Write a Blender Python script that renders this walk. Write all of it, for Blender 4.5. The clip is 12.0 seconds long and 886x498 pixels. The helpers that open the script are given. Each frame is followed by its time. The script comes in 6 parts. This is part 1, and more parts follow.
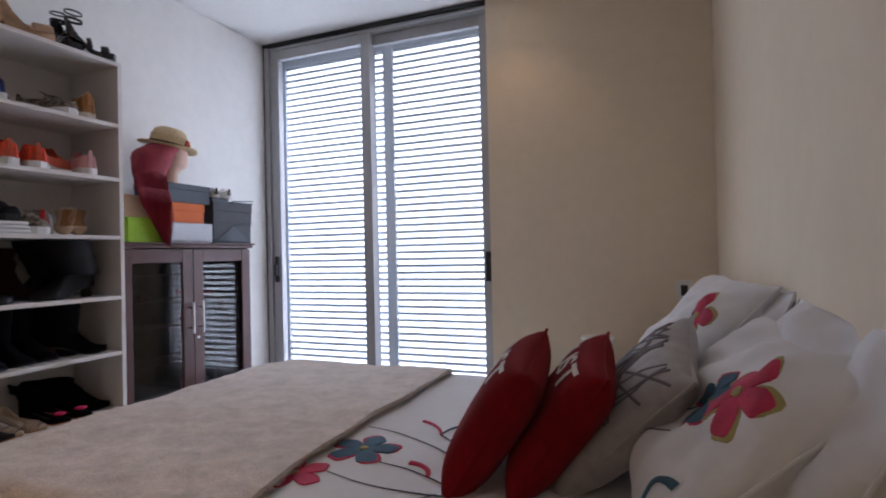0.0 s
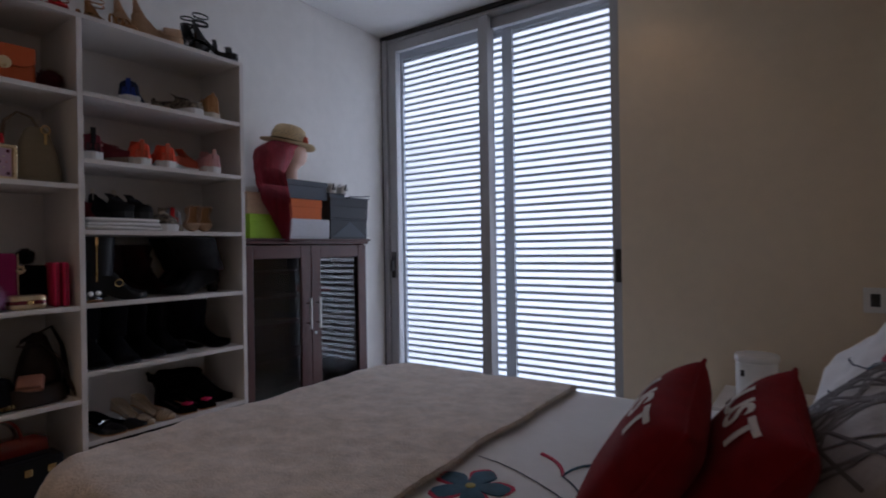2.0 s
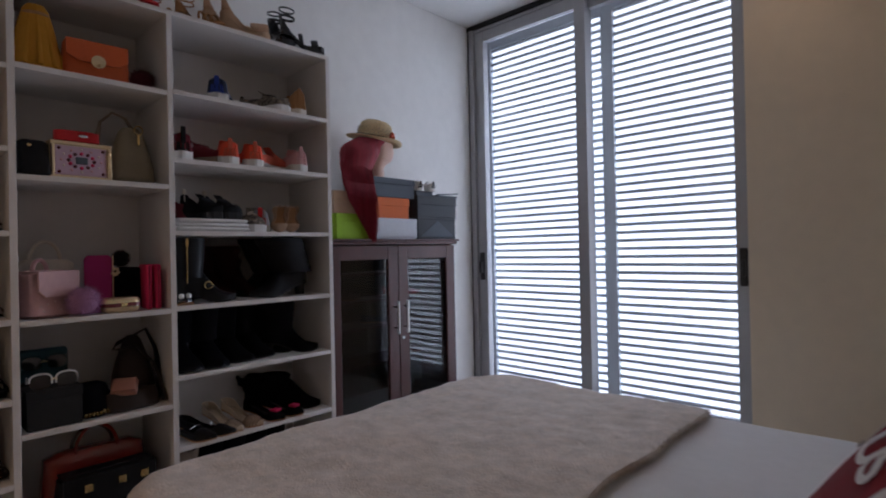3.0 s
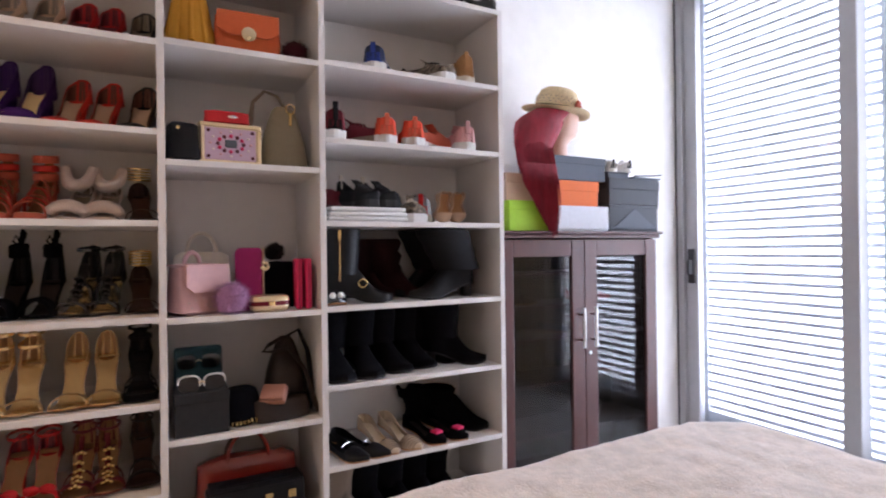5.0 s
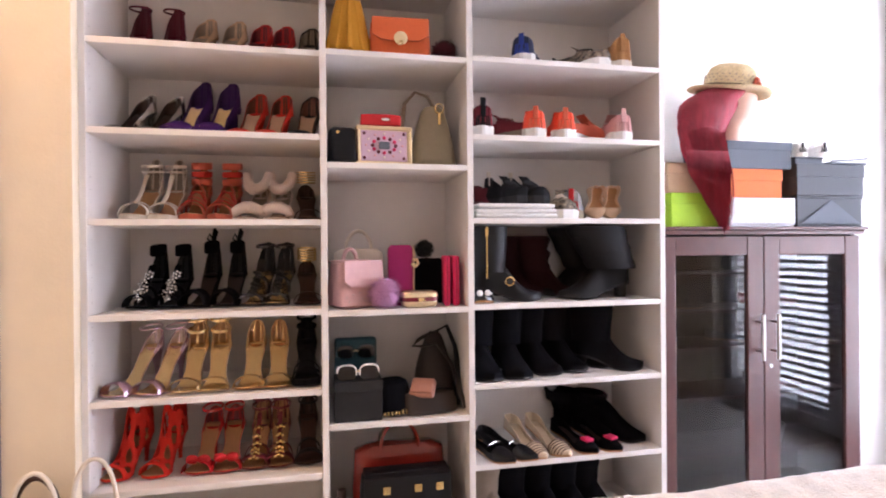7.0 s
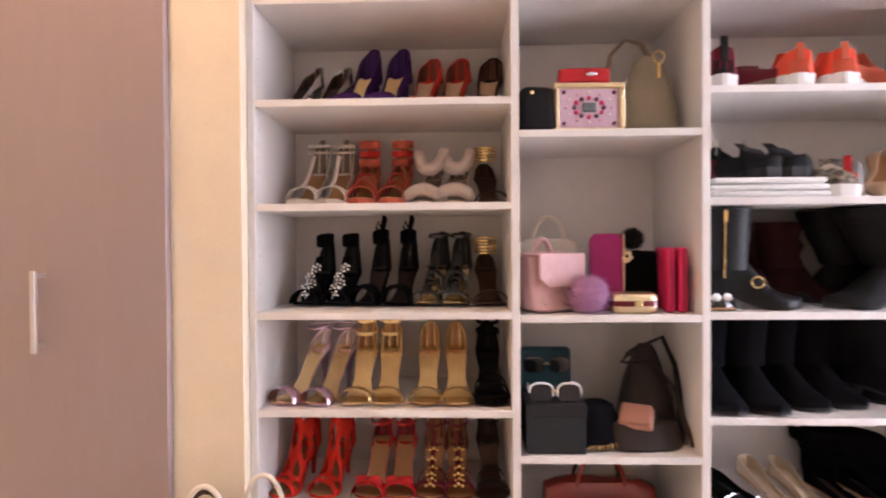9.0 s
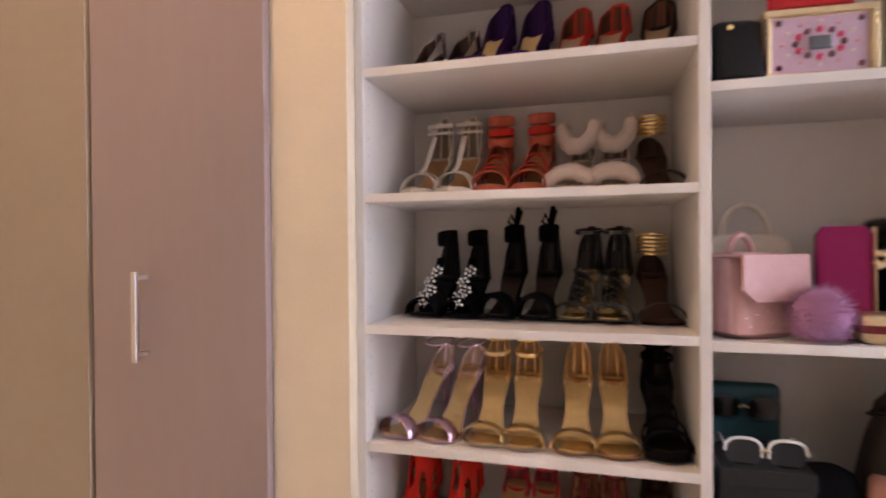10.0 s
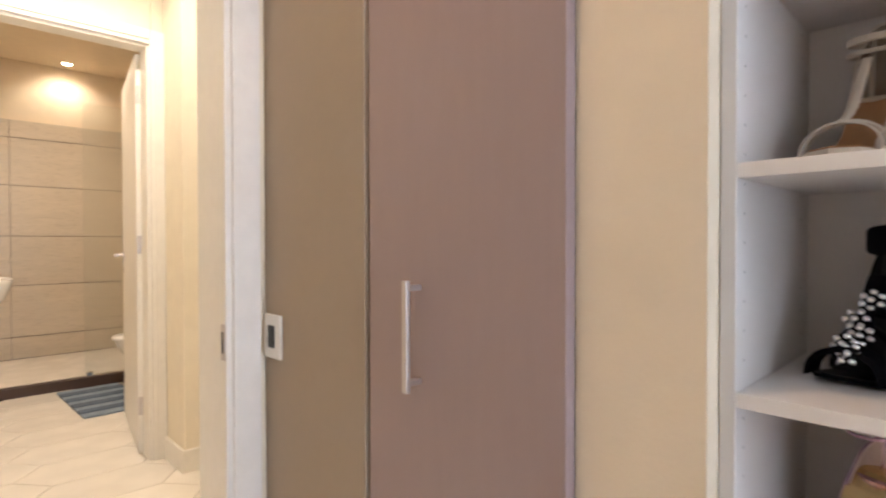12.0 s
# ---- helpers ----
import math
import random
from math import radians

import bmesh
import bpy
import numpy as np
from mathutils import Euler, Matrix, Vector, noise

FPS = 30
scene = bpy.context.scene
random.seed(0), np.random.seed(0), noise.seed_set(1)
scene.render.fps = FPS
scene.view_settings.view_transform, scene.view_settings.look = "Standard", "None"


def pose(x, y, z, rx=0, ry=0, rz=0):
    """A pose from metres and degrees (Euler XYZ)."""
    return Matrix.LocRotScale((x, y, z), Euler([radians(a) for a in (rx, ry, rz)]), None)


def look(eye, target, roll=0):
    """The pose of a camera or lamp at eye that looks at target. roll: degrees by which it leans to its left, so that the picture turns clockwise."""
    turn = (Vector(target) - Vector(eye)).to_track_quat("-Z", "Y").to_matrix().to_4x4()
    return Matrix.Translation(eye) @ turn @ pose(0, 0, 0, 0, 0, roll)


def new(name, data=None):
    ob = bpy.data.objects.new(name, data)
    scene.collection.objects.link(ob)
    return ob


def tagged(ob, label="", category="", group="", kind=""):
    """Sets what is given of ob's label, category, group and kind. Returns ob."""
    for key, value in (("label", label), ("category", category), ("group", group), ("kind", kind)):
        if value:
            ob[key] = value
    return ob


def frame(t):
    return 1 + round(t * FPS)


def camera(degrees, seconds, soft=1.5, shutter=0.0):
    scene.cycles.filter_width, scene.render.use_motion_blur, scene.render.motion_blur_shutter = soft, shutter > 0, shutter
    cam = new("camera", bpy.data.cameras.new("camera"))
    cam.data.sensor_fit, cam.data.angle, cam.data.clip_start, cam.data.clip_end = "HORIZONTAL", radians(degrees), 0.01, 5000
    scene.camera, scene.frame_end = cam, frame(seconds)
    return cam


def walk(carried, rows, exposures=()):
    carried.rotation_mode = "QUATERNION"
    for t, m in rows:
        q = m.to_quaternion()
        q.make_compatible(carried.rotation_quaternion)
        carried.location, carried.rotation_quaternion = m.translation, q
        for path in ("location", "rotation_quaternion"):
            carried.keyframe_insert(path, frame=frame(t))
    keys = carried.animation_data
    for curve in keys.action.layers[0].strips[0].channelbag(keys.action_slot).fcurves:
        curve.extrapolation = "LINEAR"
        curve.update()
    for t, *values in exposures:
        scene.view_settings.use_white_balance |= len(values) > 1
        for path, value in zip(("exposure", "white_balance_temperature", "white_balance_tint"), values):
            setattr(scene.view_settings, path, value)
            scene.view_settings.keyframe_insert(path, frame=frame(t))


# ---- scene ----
# Camera and walk
cam = camera(79.0, 12.0, soft=1.9, shutter=0.4)
PATH = [
    (0, (-0.136, -0.045, 1.038), (-0.887, 1.808, 1.055), -1.3),
    (0.5, (-0.146, -0.013, 1.04), (-1.007, 1.792, 1.05), -1.1),
    (1, (-0.165, 0.012, 1.05), (-1.07, 1.795, 1.054), -1.0),
    (1.5, (-0.194, 0.079, 1.053), (-1.202, 1.807, 1.056), -1.0),
    (2, (-0.224, 0.165, 1.065), (-1.369, 1.805, 1.062), -0.9),
    (2.5, (-0.295, 0.225, 1.061), (-1.577, 1.761, 1.063), -1.1),
    (4.5, (-0.741, 0.525, 1.061), (-2.381, 1.669, 1.065), -0.8),
    (5, (-0.775, 0.578, 1.057), (-2.544, 1.51, 1.06), -0.7),
    (5.5, (-0.797, 0.587, 1.058), (-2.64, 1.365, 1.061), -0.6),
    (6, (-0.813, 0.589, 1.075), (-2.702, 1.245, 1.058), -0.4),
    (6.5, (-0.794, 0.6, 1.072), (-2.721, 1.133, 1.055), -0.4),
    (8.5, (-1.05, 0.525, 1.04), (-3.049, 0.598, 1.031), -0.5),
    (9, (-1.165, 0.448, 1.051), (-3.164, 0.382, 1.027), -0.4),
    (9.5, (-1.308, 0.416, 1.042), (-3.288, 0.131, 1.031), -0.4),
    (10, (-1.461, 0.388, 1.044), (-3.389, -0.142, 1.028), -0.5),
    (10.5, (-1.58, 0.319, 1.049), (-3.412, -0.48, 0.996), -0.5),
    (11, (-1.692, 0.232, 1.051), (-3.389, -0.824, 0.977), -0.9),
    (11.5, (-1.78, 0.184, 1.044), (-3.346, -1.06, 1.008), -0.3),
    (12, (-1.806, 0.15, 1.058), (-3.194, -1.29, 1.031), -0.1),
]
EXPOSURES = [(0, -0.6, 5900, 20), (0.5, -0.84, 5900, 20), (1.0, -1.12, 5850, 20), (1.5, -1.33, 5800, 20), (2.0, -1.74, 5800, 20), (2.5, -1.56, 5850, 19), (2.7, -1.5, 5850, 19),
             (4.3, 0.15, 6000, 20), (4.6, 0.1, 6000, 20), (5.0, 0.52, 6050, 22), (5.5, 0.85, 6100, 22), (6.0, 1.1, 6200, 24), (6.5, 1.2, 6250, 25), (8.5, 1.36, 6400, 27),
             (9.0, 1.25, 6450, 27), (9.5, 1.05, 6450, 27), (10.5, 0.68, 6300, 20), (11.0, 0.78, 6100, 17), (11.5, 0.92, 6000, 15), (12.0, 0.76, 5900, 13)]
walk(cam, [(t, look(eye, target, roll)) for t, eye, target, roll in PATH], EXPOSURES)

# World, sun and large lights
world = bpy.data.worlds.new("world")
scene.world = world
world.use_nodes = True
sky = world.node_tree.nodes.new("ShaderNodeTexSky")
sky.sky_type, sky.sun_disc = "NISHITA", False
sky.sun_elevation, sky.sun_rotation = radians(48), radians(200)
back = world.node_tree.nodes["Background"]
back.inputs["Strength"].default_value = 0.1
world.node_tree.links.new(sky.outputs[0], back.inputs["Color"])


def lamp(name, kind, m, power, colour, **settings):
    data = bpy.data.lights.new(name, kind)
    data.energy, data.color = power, colour
    for key, value in settings.items():
        if key == "size":
            data.size = value
        elif key == "size_y":
            data.shape, data.size_y = "RECTANGLE", value
        elif key == "radius":
            data.shadow_soft_size = value
        elif key == "angle":
            data.angle = value
        elif key == "cone":
            data.spot_size, data.spot_blend = radians(value), 0.6
    ob = new(name, data)
    ob.matrix_world = m
    return ob


lamp("sun", "SUN", look((-6, -14, 20), (-2, 3, 0)), 3.0, (1, 0.95, 0.88), angle=radians(0.5))
# sky light that fills the window opening, just outside the louvres
lamp("window_daylight", "AREA", look((-2.0, 3.475, 1.2), (-2.0, 0, 1.2)), 74, (0.86, 0.93, 1.0), size=1.9, size_y=2.2)
WARM, SOFT = (1.0, 0.62, 0.31), (1.0, 0.80, 0.56)
# those at (-0.75, -0.42) and (-2.40, -3.50) are unseen, added for light
DOWNLIGHTS = [(-0.95, 2.80, 2.615, 5), (-2.02, -0.40, 2.615, 21), (-0.75, -0.42, 2.615, 3),
              (-2.25, -1.95, 2.615, 50), (-2.40, -3.50, 2.585, 22), (-2.53, -4.46, 2.585, 22), (-2.70, -5.42, 2.585, 7)]
for x, y, z, power in DOWNLIGHTS:
    lamp("downlight_bulb", "SPOT", look((x, y, z - 0.035), (x, y + 0.001, 0)), power, SOFT if y < -1 else WARM, radius=0.035, cone=150 if y < -1 else 105)


# Materials
def material(name, colour, rough=0.6, metal=0.0, spread=0.12, scale=30.0, bump=0.0, bump_scale=200.0, sheen=0.0, coat=0.0,
             second=None, mix_scale=4.0, random=0.0, stretch=(1, 1, 1), shine=0.5):
    """A surface with variation at two scales: broad patches and fine grain."""
    mat = bpy.data.materials.new(name)
    mat.use_nodes = True
    nodes, links = mat.node_tree.nodes, mat.node_tree.links
    shader = nodes["Principled BSDF"]
    place = nodes.new("ShaderNodeTexCoord")
    size = nodes.new("ShaderNodeMapping")
    size.inputs["Scale"].default_value = stretch
    links.new(place.outputs["Object"], size.inputs["Vector"])
    broad = nodes.new("ShaderNodeTexNoise")
    broad.inputs["Scale"].default_value, broad.inputs["Detail"].default_value = mix_scale, 4
    grain = nodes.new("ShaderNodeTexNoise")
    grain.inputs["Scale"].default_value, grain.inputs["Detail"].default_value = scale, 5
    links.new(size.outputs[0], broad.inputs["Vector"])
    links.new(size.outputs[0], grain.inputs["Vector"])
    ramp = nodes.new("ShaderNodeValToRGB")
    a, b = ramp.color_ramp.elements
    a.position, b.position = 0.35, 0.65
    other = second or [c * (1 - spread) for c in colour]
    a.color, b.color = (*other, 1), (*colour, 1)
    links.new(broad.outputs["Fac"], ramp.inputs["Fac"])
    tone = nodes.new("ShaderNodeHueSaturation")
    spot = nodes.new("ShaderNodeMapRange")
    spot.inputs["From Min"].default_value, spot.inputs["From Max"].default_value = 0.3, 0.7
    spot.inputs["To Min"].default_value, spot.inputs["To Max"].default_value = 1 - spread, 1 + spread * 0.5
    links.new(grain.outputs["Fac"], spot.inputs["Value"])
    last = spot.outputs[0]
    if random:
        info = nodes.new("ShaderNodeObjectInfo")
        vary = nodes.new("ShaderNodeMapRange")
        vary.inputs["To Min"].default_value, vary.inputs["To Max"].default_value = 1 - random, 1 + random
        links.new(info.outputs["Random"], vary.inputs["Value"])
        times = nodes.new("ShaderNodeMath")
        times.operation = "MULTIPLY"
        links.new(last, times.inputs[0])
        links.new(vary.outputs[0], times.inputs[1])
        last = times.outputs[0]
    links.new(last, tone.inputs["Value"])
    links.new(ramp.outputs["Color"], tone.inputs["Color"])
    links.new(tone.outputs["Color"], shader.inputs["Base Color"])
    shader.inputs["Metallic"].default_value = metal
    shader.inputs["Specular IOR Level"].default_value = shine
    wear = nodes.new("ShaderNodeMapRange")
    wear.inputs["To Min"].default_value, wear.inputs["To Max"].default_value = max(rough - 0.1, 0.03), min(rough + 0.1, 1)
    links.new(grain.outputs["Fac"], wear.inputs["Value"])
    links.new(wear.outputs[0], shader.inputs["Roughness"])
    shader.inputs["Sheen Weight"].default_value, shader.inputs["Coat Weight"].default_value = sheen, coat
    if bump:
        fine = nodes.new("ShaderNodeTexNoise")
        fine.inputs["Scale"].default_value, fine.inputs["Detail"].default_value = bump_scale, 3
        links.new(size.outputs[0], fine.inputs["Vector"])
        relief = nodes.new("ShaderNodeBump")
        relief.inputs["Strength"].default_value, relief.inputs["Distance"].default_value = bump, 0.004
        links.new(fine.outputs["Fac"], relief.inputs["Height"])
        links.new(relief.outputs[0], shader.inputs["Normal"])
    return mat


def pane_material(name, tint=(1, 1, 1)):
    mat = bpy.data.materials.new(name)
    mat.use_nodes = True
    nodes, links = mat.node_tree.nodes, mat.node_tree.links
    nodes.remove(nodes["Principled BSDF"])
    clear = nodes.new("ShaderNodeBsdfTransparent")
    clear.inputs["Color"].default_value = (*tint, 1)
    shine = nodes.new("ShaderNodeBsdfGlossy")
    shine.inputs["Roughness"].default_value = 0.02
    edge = nodes.new("ShaderNodeLayerWeight")
    edge.inputs["Blend"].default_value = 0.5
    steep = nodes.new("ShaderNodeMath")
    steep.operation = "POWER"
    steep.inputs[1].default_value = 5.0
    share = nodes.new("ShaderNodeMath")
    share.operation = "MULTIPLY_ADD"
    share.inputs[1].default_value, share.inputs[2].default_value = 0.94, 0.045
    links.new(edge.outputs["Facing"], steep.inputs[0])
    links.new(steep.outputs[0], share.inputs[0])
    mix = nodes.new("ShaderNodeMixShader")
    links.new(share.outputs[0], mix.inputs[0])
    links.new(clear.outputs[0], mix.inputs[1])
    links.new(shine.outputs[0], mix.inputs[2])
    links.new(mix.outputs[0], nodes["Material Output"].inputs["Surface"])
    return mat


def glow_material(name, colour, strength):
    mat = bpy.data.materials.new(name)
    mat.use_nodes = True
    shader = mat.node_tree.nodes["Principled BSDF"]
    shader.inputs["Emission Color"].default_value, shader.inputs["Emission Strength"].default_value = (*colour, 1), strength
    return mat


M = {}
for name, colour, options in [
    ("wall", (0.82, 0.70, 0.53), dict(rough=0.85, spread=0.03, scale=14, bump=0.12, bump_scale=120)),
    ("hall_wall", (0.86, 0.80, 0.68), dict(rough=0.8, spread=0.03, scale=14, bump=0.1, bump_scale=120)),
    # wall paint made whiter: the window's daylight is put into its colour
    ("daylit_wall", (0.87, 0.85, 0.82), dict(rough=0.85, spread=0.03, scale=14, bump=0.12, bump_scale=120)),
    ("ceiling", (0.84, 0.83, 0.81), dict(rough=0.9, spread=0.02, bump=0.1, bump_scale=150)),
    ("board", (0.78, 0.74, 0.71), dict(rough=0.42, spread=0.035, scale=9, bump=0.04, bump_scale=260, random=0.02)),
    ("trim", (0.85, 0.83, 0.79), dict(rough=0.35, spread=0.03)),
    ("panel", (0.37, 0.30, 0.23), dict(rough=0.6, spread=0.03, scale=30, bump=0.03, bump_scale=200)),
    ("laminate", (0.36, 0.275, 0.27), dict(rough=0.5, spread=0.03, scale=40, bump=0.04, bump_scale=300, stretch=(1, 1, 0.15))),
    ("aluminium", (0.46, 0.46, 0.47), dict(rough=0.5, metal=0.35, spread=0.04)),
    ("louvre", (0.54, 0.57, 0.63), dict(rough=0.5, metal=0.1, spread=0.05, random=0.04)),
    ("shutter", (0.55, 0.58, 0.63), dict(rough=0.5, spread=0.04)),
    ("seal", (0.012, 0.012, 0.014), dict(rough=0.6)),
    ("dark_wood", (0.082, 0.020, 0.016), dict(rough=0.4, spread=0.12, scale=18, bump=0.015, bump_scale=60, coat=0.06, stretch=(1.5, 1.5, 0.7))),
    ("peg", (0.5, 0.47, 0.45), dict(rough=0.7)),
    # cabinet wood darkened, so the shade inside is in the colour
    ("shaded_inside", (0.035, 0.014, 0.012), dict(rough=0.5, spread=0.3)),
    ("steel", (0.62, 0.58, 0.57), dict(rough=0.42, metal=1.0, spread=0.05)),
    ("chrome", (0.8, 0.8, 0.8), dict(rough=0.12, metal=1.0, spread=0.02)),
    ("gold", (0.83, 0.60, 0.26), dict(rough=0.25, metal=1.0, spread=0.08)),
    ("pale_gold", (0.80, 0.64, 0.40), dict(rough=0.3, metal=0.9, spread=0.08)),
    ("floor_tile", (0.84, 0.80, 0.74), dict(rough=0.22, spread=0.05, scale=7, mix_scale=2, random=0.03)),
    ("grout", (0.25, 0.21, 0.17), dict(rough=0.9)),
    ("wall_tile", (0.62, 0.54, 0.43), dict(rough=0.3, spread=0.06, scale=20, mix_scale=3, random=0.02, stretch=(1, 1, 6))),
    ("ceramic", (0.85, 0.84, 0.81), dict(rough=0.12, spread=0.02)),
    ("plastic_white", (0.80, 0.79, 0.76), dict(rough=0.35, spread=0.02)),
    ("plastic_dark", (0.03, 0.028, 0.028), dict(rough=0.4)),
    ("render_white", (0.8, 0.79, 0.77), dict(rough=0.9, spread=0.04, bump=0.1)),
    ("paving", (0.42, 0.40, 0.37), dict(rough=0.9, spread=0.15)),
    ("duvet", (0.80, 0.79, 0.80), dict(rough=0.85, spread=0.03, sheen=0.2, bump=0.15, bump_scale=600)),
    ("blanket", (0.84, 0.71, 0.615), dict(rough=0.95, spread=0.16, scale=45, sheen=0.6, bump=0.9, bump_scale=160, second=(0.66, 0.55, 0.46), mix_scale=12)),
    ("fur_tip", (0.76, 0.67, 0.585), dict(rough=0.95, spread=0.1, sheen=0.5)),
    ("mattress", (0.7, 0.68, 0.64), dict(rough=0.9)),
    ("red_cloth", (0.25, 0.008, 0.013), dict(rough=0.95, shine=0.1, spread=0.14, sheen=0.04, bump=0.4, bump_scale=500)),
    ("letter", (0.78, 0.66, 0.6), dict(rough=0.8, bump=0.2)),
    ("grey_cloth", (0.40, 0.365, 0.36), dict(rough=0.6, spread=0.15, sheen=0.3, bump=0.3, bump_scale=90)),
    ("grey_line", (0.17, 0.15, 0.155), dict(rough=0.7)),
    ("petal_blue", (0.045, 0.13, 0.21), dict(rough=0.8, spread=0.25, bump=0.5, bump_scale=350)),
    ("petal_pink", (0.62, 0.035, 0.10), dict(rough=0.8, spread=0.2, bump=0.5, bump_scale=350)),
    ("petal_olive", (0.42, 0.36, 0.13), dict(rough=0.8, bump=0.4)),
    ("stem", (0.055, 0.065, 0.11), dict(rough=0.8)),
    ("taupe_cloth", (0.36, 0.28, 0.22), dict(rough=0.8)),
    ("straw", (0.70, 0.53, 0.30), dict(rough=0.8, spread=0.2, scale=120, bump=0.7, bump_scale=220)),
    ("hair_red", (0.36, 0.026, 0.045), dict(rough=0.62, shine=0.3, spread=0.35, scale=60, bump=0.7, bump_scale=90, stretch=(8, 8, 0.6))),
    ("mannequin", (0.70, 0.45, 0.34), dict(rough=0.5, spread=0.04)),
    ("bathmat", (0.11, 0.15, 0.22), dict(rough=0.95, spread=0.2, bump=0.5)),
    ("bathmat_pale", (0.26, 0.33, 0.42), dict(rough=0.95, spread=0.2, bump=0.5)),
    ("brown_edge", (0.07, 0.04, 0.03), dict(rough=0.5)),
]:
    M[name] = material(name, colour, **options)
M["glass"] = pane_material("glass", (0.97, 0.98, 0.98))
# grey tint dims what lies behind the cabinet panes, standing in for shade
M["dimmed_glass"] = pane_material("dimmed_glass", (0.52, 0.50, 0.52))
M["mirror"] = material("mirror", (0.9, 0.9, 0.9), rough=0.1, metal=1.0, spread=0.01)
M["mirror"].node_tree.nodes["Map Range"].inputs["To Max"].default_value = 1.0
M["haze"] = glow_material("haze", (0.84, 0.92, 1.0), 2.6)
M["bulb"] = glow_material("bulb", (1.0, 0.80, 0.55), 40)

PALETTE = {
    "gold": (0.88, 0.64, 0.30),
    "black": (0.005, 0.0045, 0.006), "jet": (0.006, 0.006, 0.008), "burgundy": (0.10, 0.012, 0.022), "plum": (0.026, 0.008, 0.009), "brick": (0.30, 0.03, 0.018), "coffee": (0.028, 0.018, 0.015), "dusk": (0.40, 0.19, 0.14), "wine": (0.16, 0.015, 0.025), "red": (0.52, 0.02, 0.022),
    "scarlet": (0.62, 0.035, 0.02), "coral": (0.62, 0.13, 0.075), "orange": (0.66, 0.13, 0.04), "neon": (0.85, 0.10, 0.05),
    "purple": (0.055, 0.018, 0.12), "navy": (0.018, 0.025, 0.06), "blue": (0.03, 0.06, 0.32), "nude": (0.62, 0.42, 0.28), "beige": (0.58, 0.46, 0.33),
    "tan": (0.42, 0.22, 0.10), "brown": (0.06, 0.027, 0.018), "taupe": (0.27, 0.21, 0.16), "silver": (0.45, 0.42, 0.40), "cream": (0.74, 0.66, 0.56),
    "white": (0.80, 0.79, 0.77), "pink": (0.70, 0.36, 0.36), "rose": (0.64, 0.38, 0.37), "blush": (0.80, 0.66, 0.60), "magenta": (0.32, 0.018, 0.13), "hotpink": (0.66, 0.03, 0.12),
    "lavender": (0.52, 0.27, 0.47), "mustard": (0.58, 0.27, 0.035), "lime": (0.36, 0.60, 0.03), "slate": (0.085, 0.10, 0.125), "charcoal": (0.055, 0.06, 0.07),
    "teal": (0.016, 0.06, 0.075), "mist": (0.62, 0.63, 0.68), "leopard": (0.34, 0.27, 0.2), "lilac": (0.62, 0.42, 0.55), "boxorange": (0.75, 0.16, 0.03),
    "khaki": (0.30, 0.25, 0.17), "umber": (0.16, 0.055, 0.035), "olive": (0.07, 0.055, 0.02), "grey": (0.3, 0.3, 0.31),
}
FINISH = {"matte": dict(rough=0.75, shine=0.25, bump=0.15, bump_scale=300), "suede": dict(rough=0.95, sheen=0.0, shine=0.06, bump=0.4, bump_scale=500), "leather": dict(rough=0.45, shine=0.25, bump=0.25, bump_scale=220),
          "patent": dict(rough=0.14, coat=0.6), "foil": dict(rough=0.2, metal=0.8), "card": dict(rough=0.7), "fur": dict(rough=0.95, sheen=0.12, shine=0.15, bump=0.8, bump_scale=250), "rubber": dict(rough=0.6)}


def paint(colour, finish="leather"):
    key = colour + "_" + finish
    if key not in M:
        M[key] = material(key, PALETTE[colour], spread=0.05, scale=60, **FINISH[finish])
    return M[key]


M["leopard_matte"] = material("leopard_matte", PALETTE["leopard"], rough=0.8, spread=0.1, second=(0.025, 0.02, 0.018), mix_scale=70)


# Mesh helpers
def part(name, bm, mat, parent=None, label="", smooth=None):
    """Links a bmesh as one mesh object, under a thing or a part."""
    bmesh.ops.recalc_face_normals(bm, faces=bm.faces)
    data = bpy.data.meshes.new(name)
    bm.to_mesh(data)
    bm.free()
    if smooth is not None:
        data.shade_smooth()
        data.set_sharp_from_angle(angle=radians(smooth))
    data.materials.append(mat)
    ob = new(name, data)
    ob.parent = parent
    return tagged(ob, label)


def thing(name, m, label, category, group=""):
    """An Empty at a thing's base, that parents its parts."""
    ob = new(name)
    ob.empty_display_size = 0.05
    ob.matrix_world = m
    return tagged(ob, label, category, group)


def box(x0, x1, y0, y1, z0, z1, bevel=0.0, bm=None, segments=2):
    own = bmesh.new()
    bmesh.ops.create_cube(own, size=1)
    for v in own.verts:
        v.co = ((x0 + x1) / 2 + v.co.x * (x1 - x0), (y0 + y1) / 2 + v.co.y * (y1 - y0), (z0 + z1) / 2 + v.co.z * (z1 - z0))
    if bevel:
        bmesh.ops.bevel(own, geom=own.edges[:], offset=bevel, segments=segments, profile=0.5, affect="EDGES")
    if bm is None:
        return own
    join(bm, own)
    return bm


def join(bm, other):
    table = {v: bm.verts.new(v.co) for v in other.verts}
    for f in other.faces:
        bm.faces.new([table[v] for v in f.verts])
    other.free()


def loft(rings, bm=None, caps=True, wrap=True):
    """A skin through rings of equally many points."""
    bm = bm or bmesh.new()
    made = [[bm.verts.new(p) for p in ring] for ring in rings]
    n = len(made[0])
    for a, b in zip(made, made[1:]):
        for i in range(n if wrap else n - 1):
            j = (i + 1) % n
            bm.faces.new((a[i], a[j], b[j], b[i]))
    if caps:
        bm.faces.new(made[0][::-1])
        bm.faces.new(made[-1])
    return bm


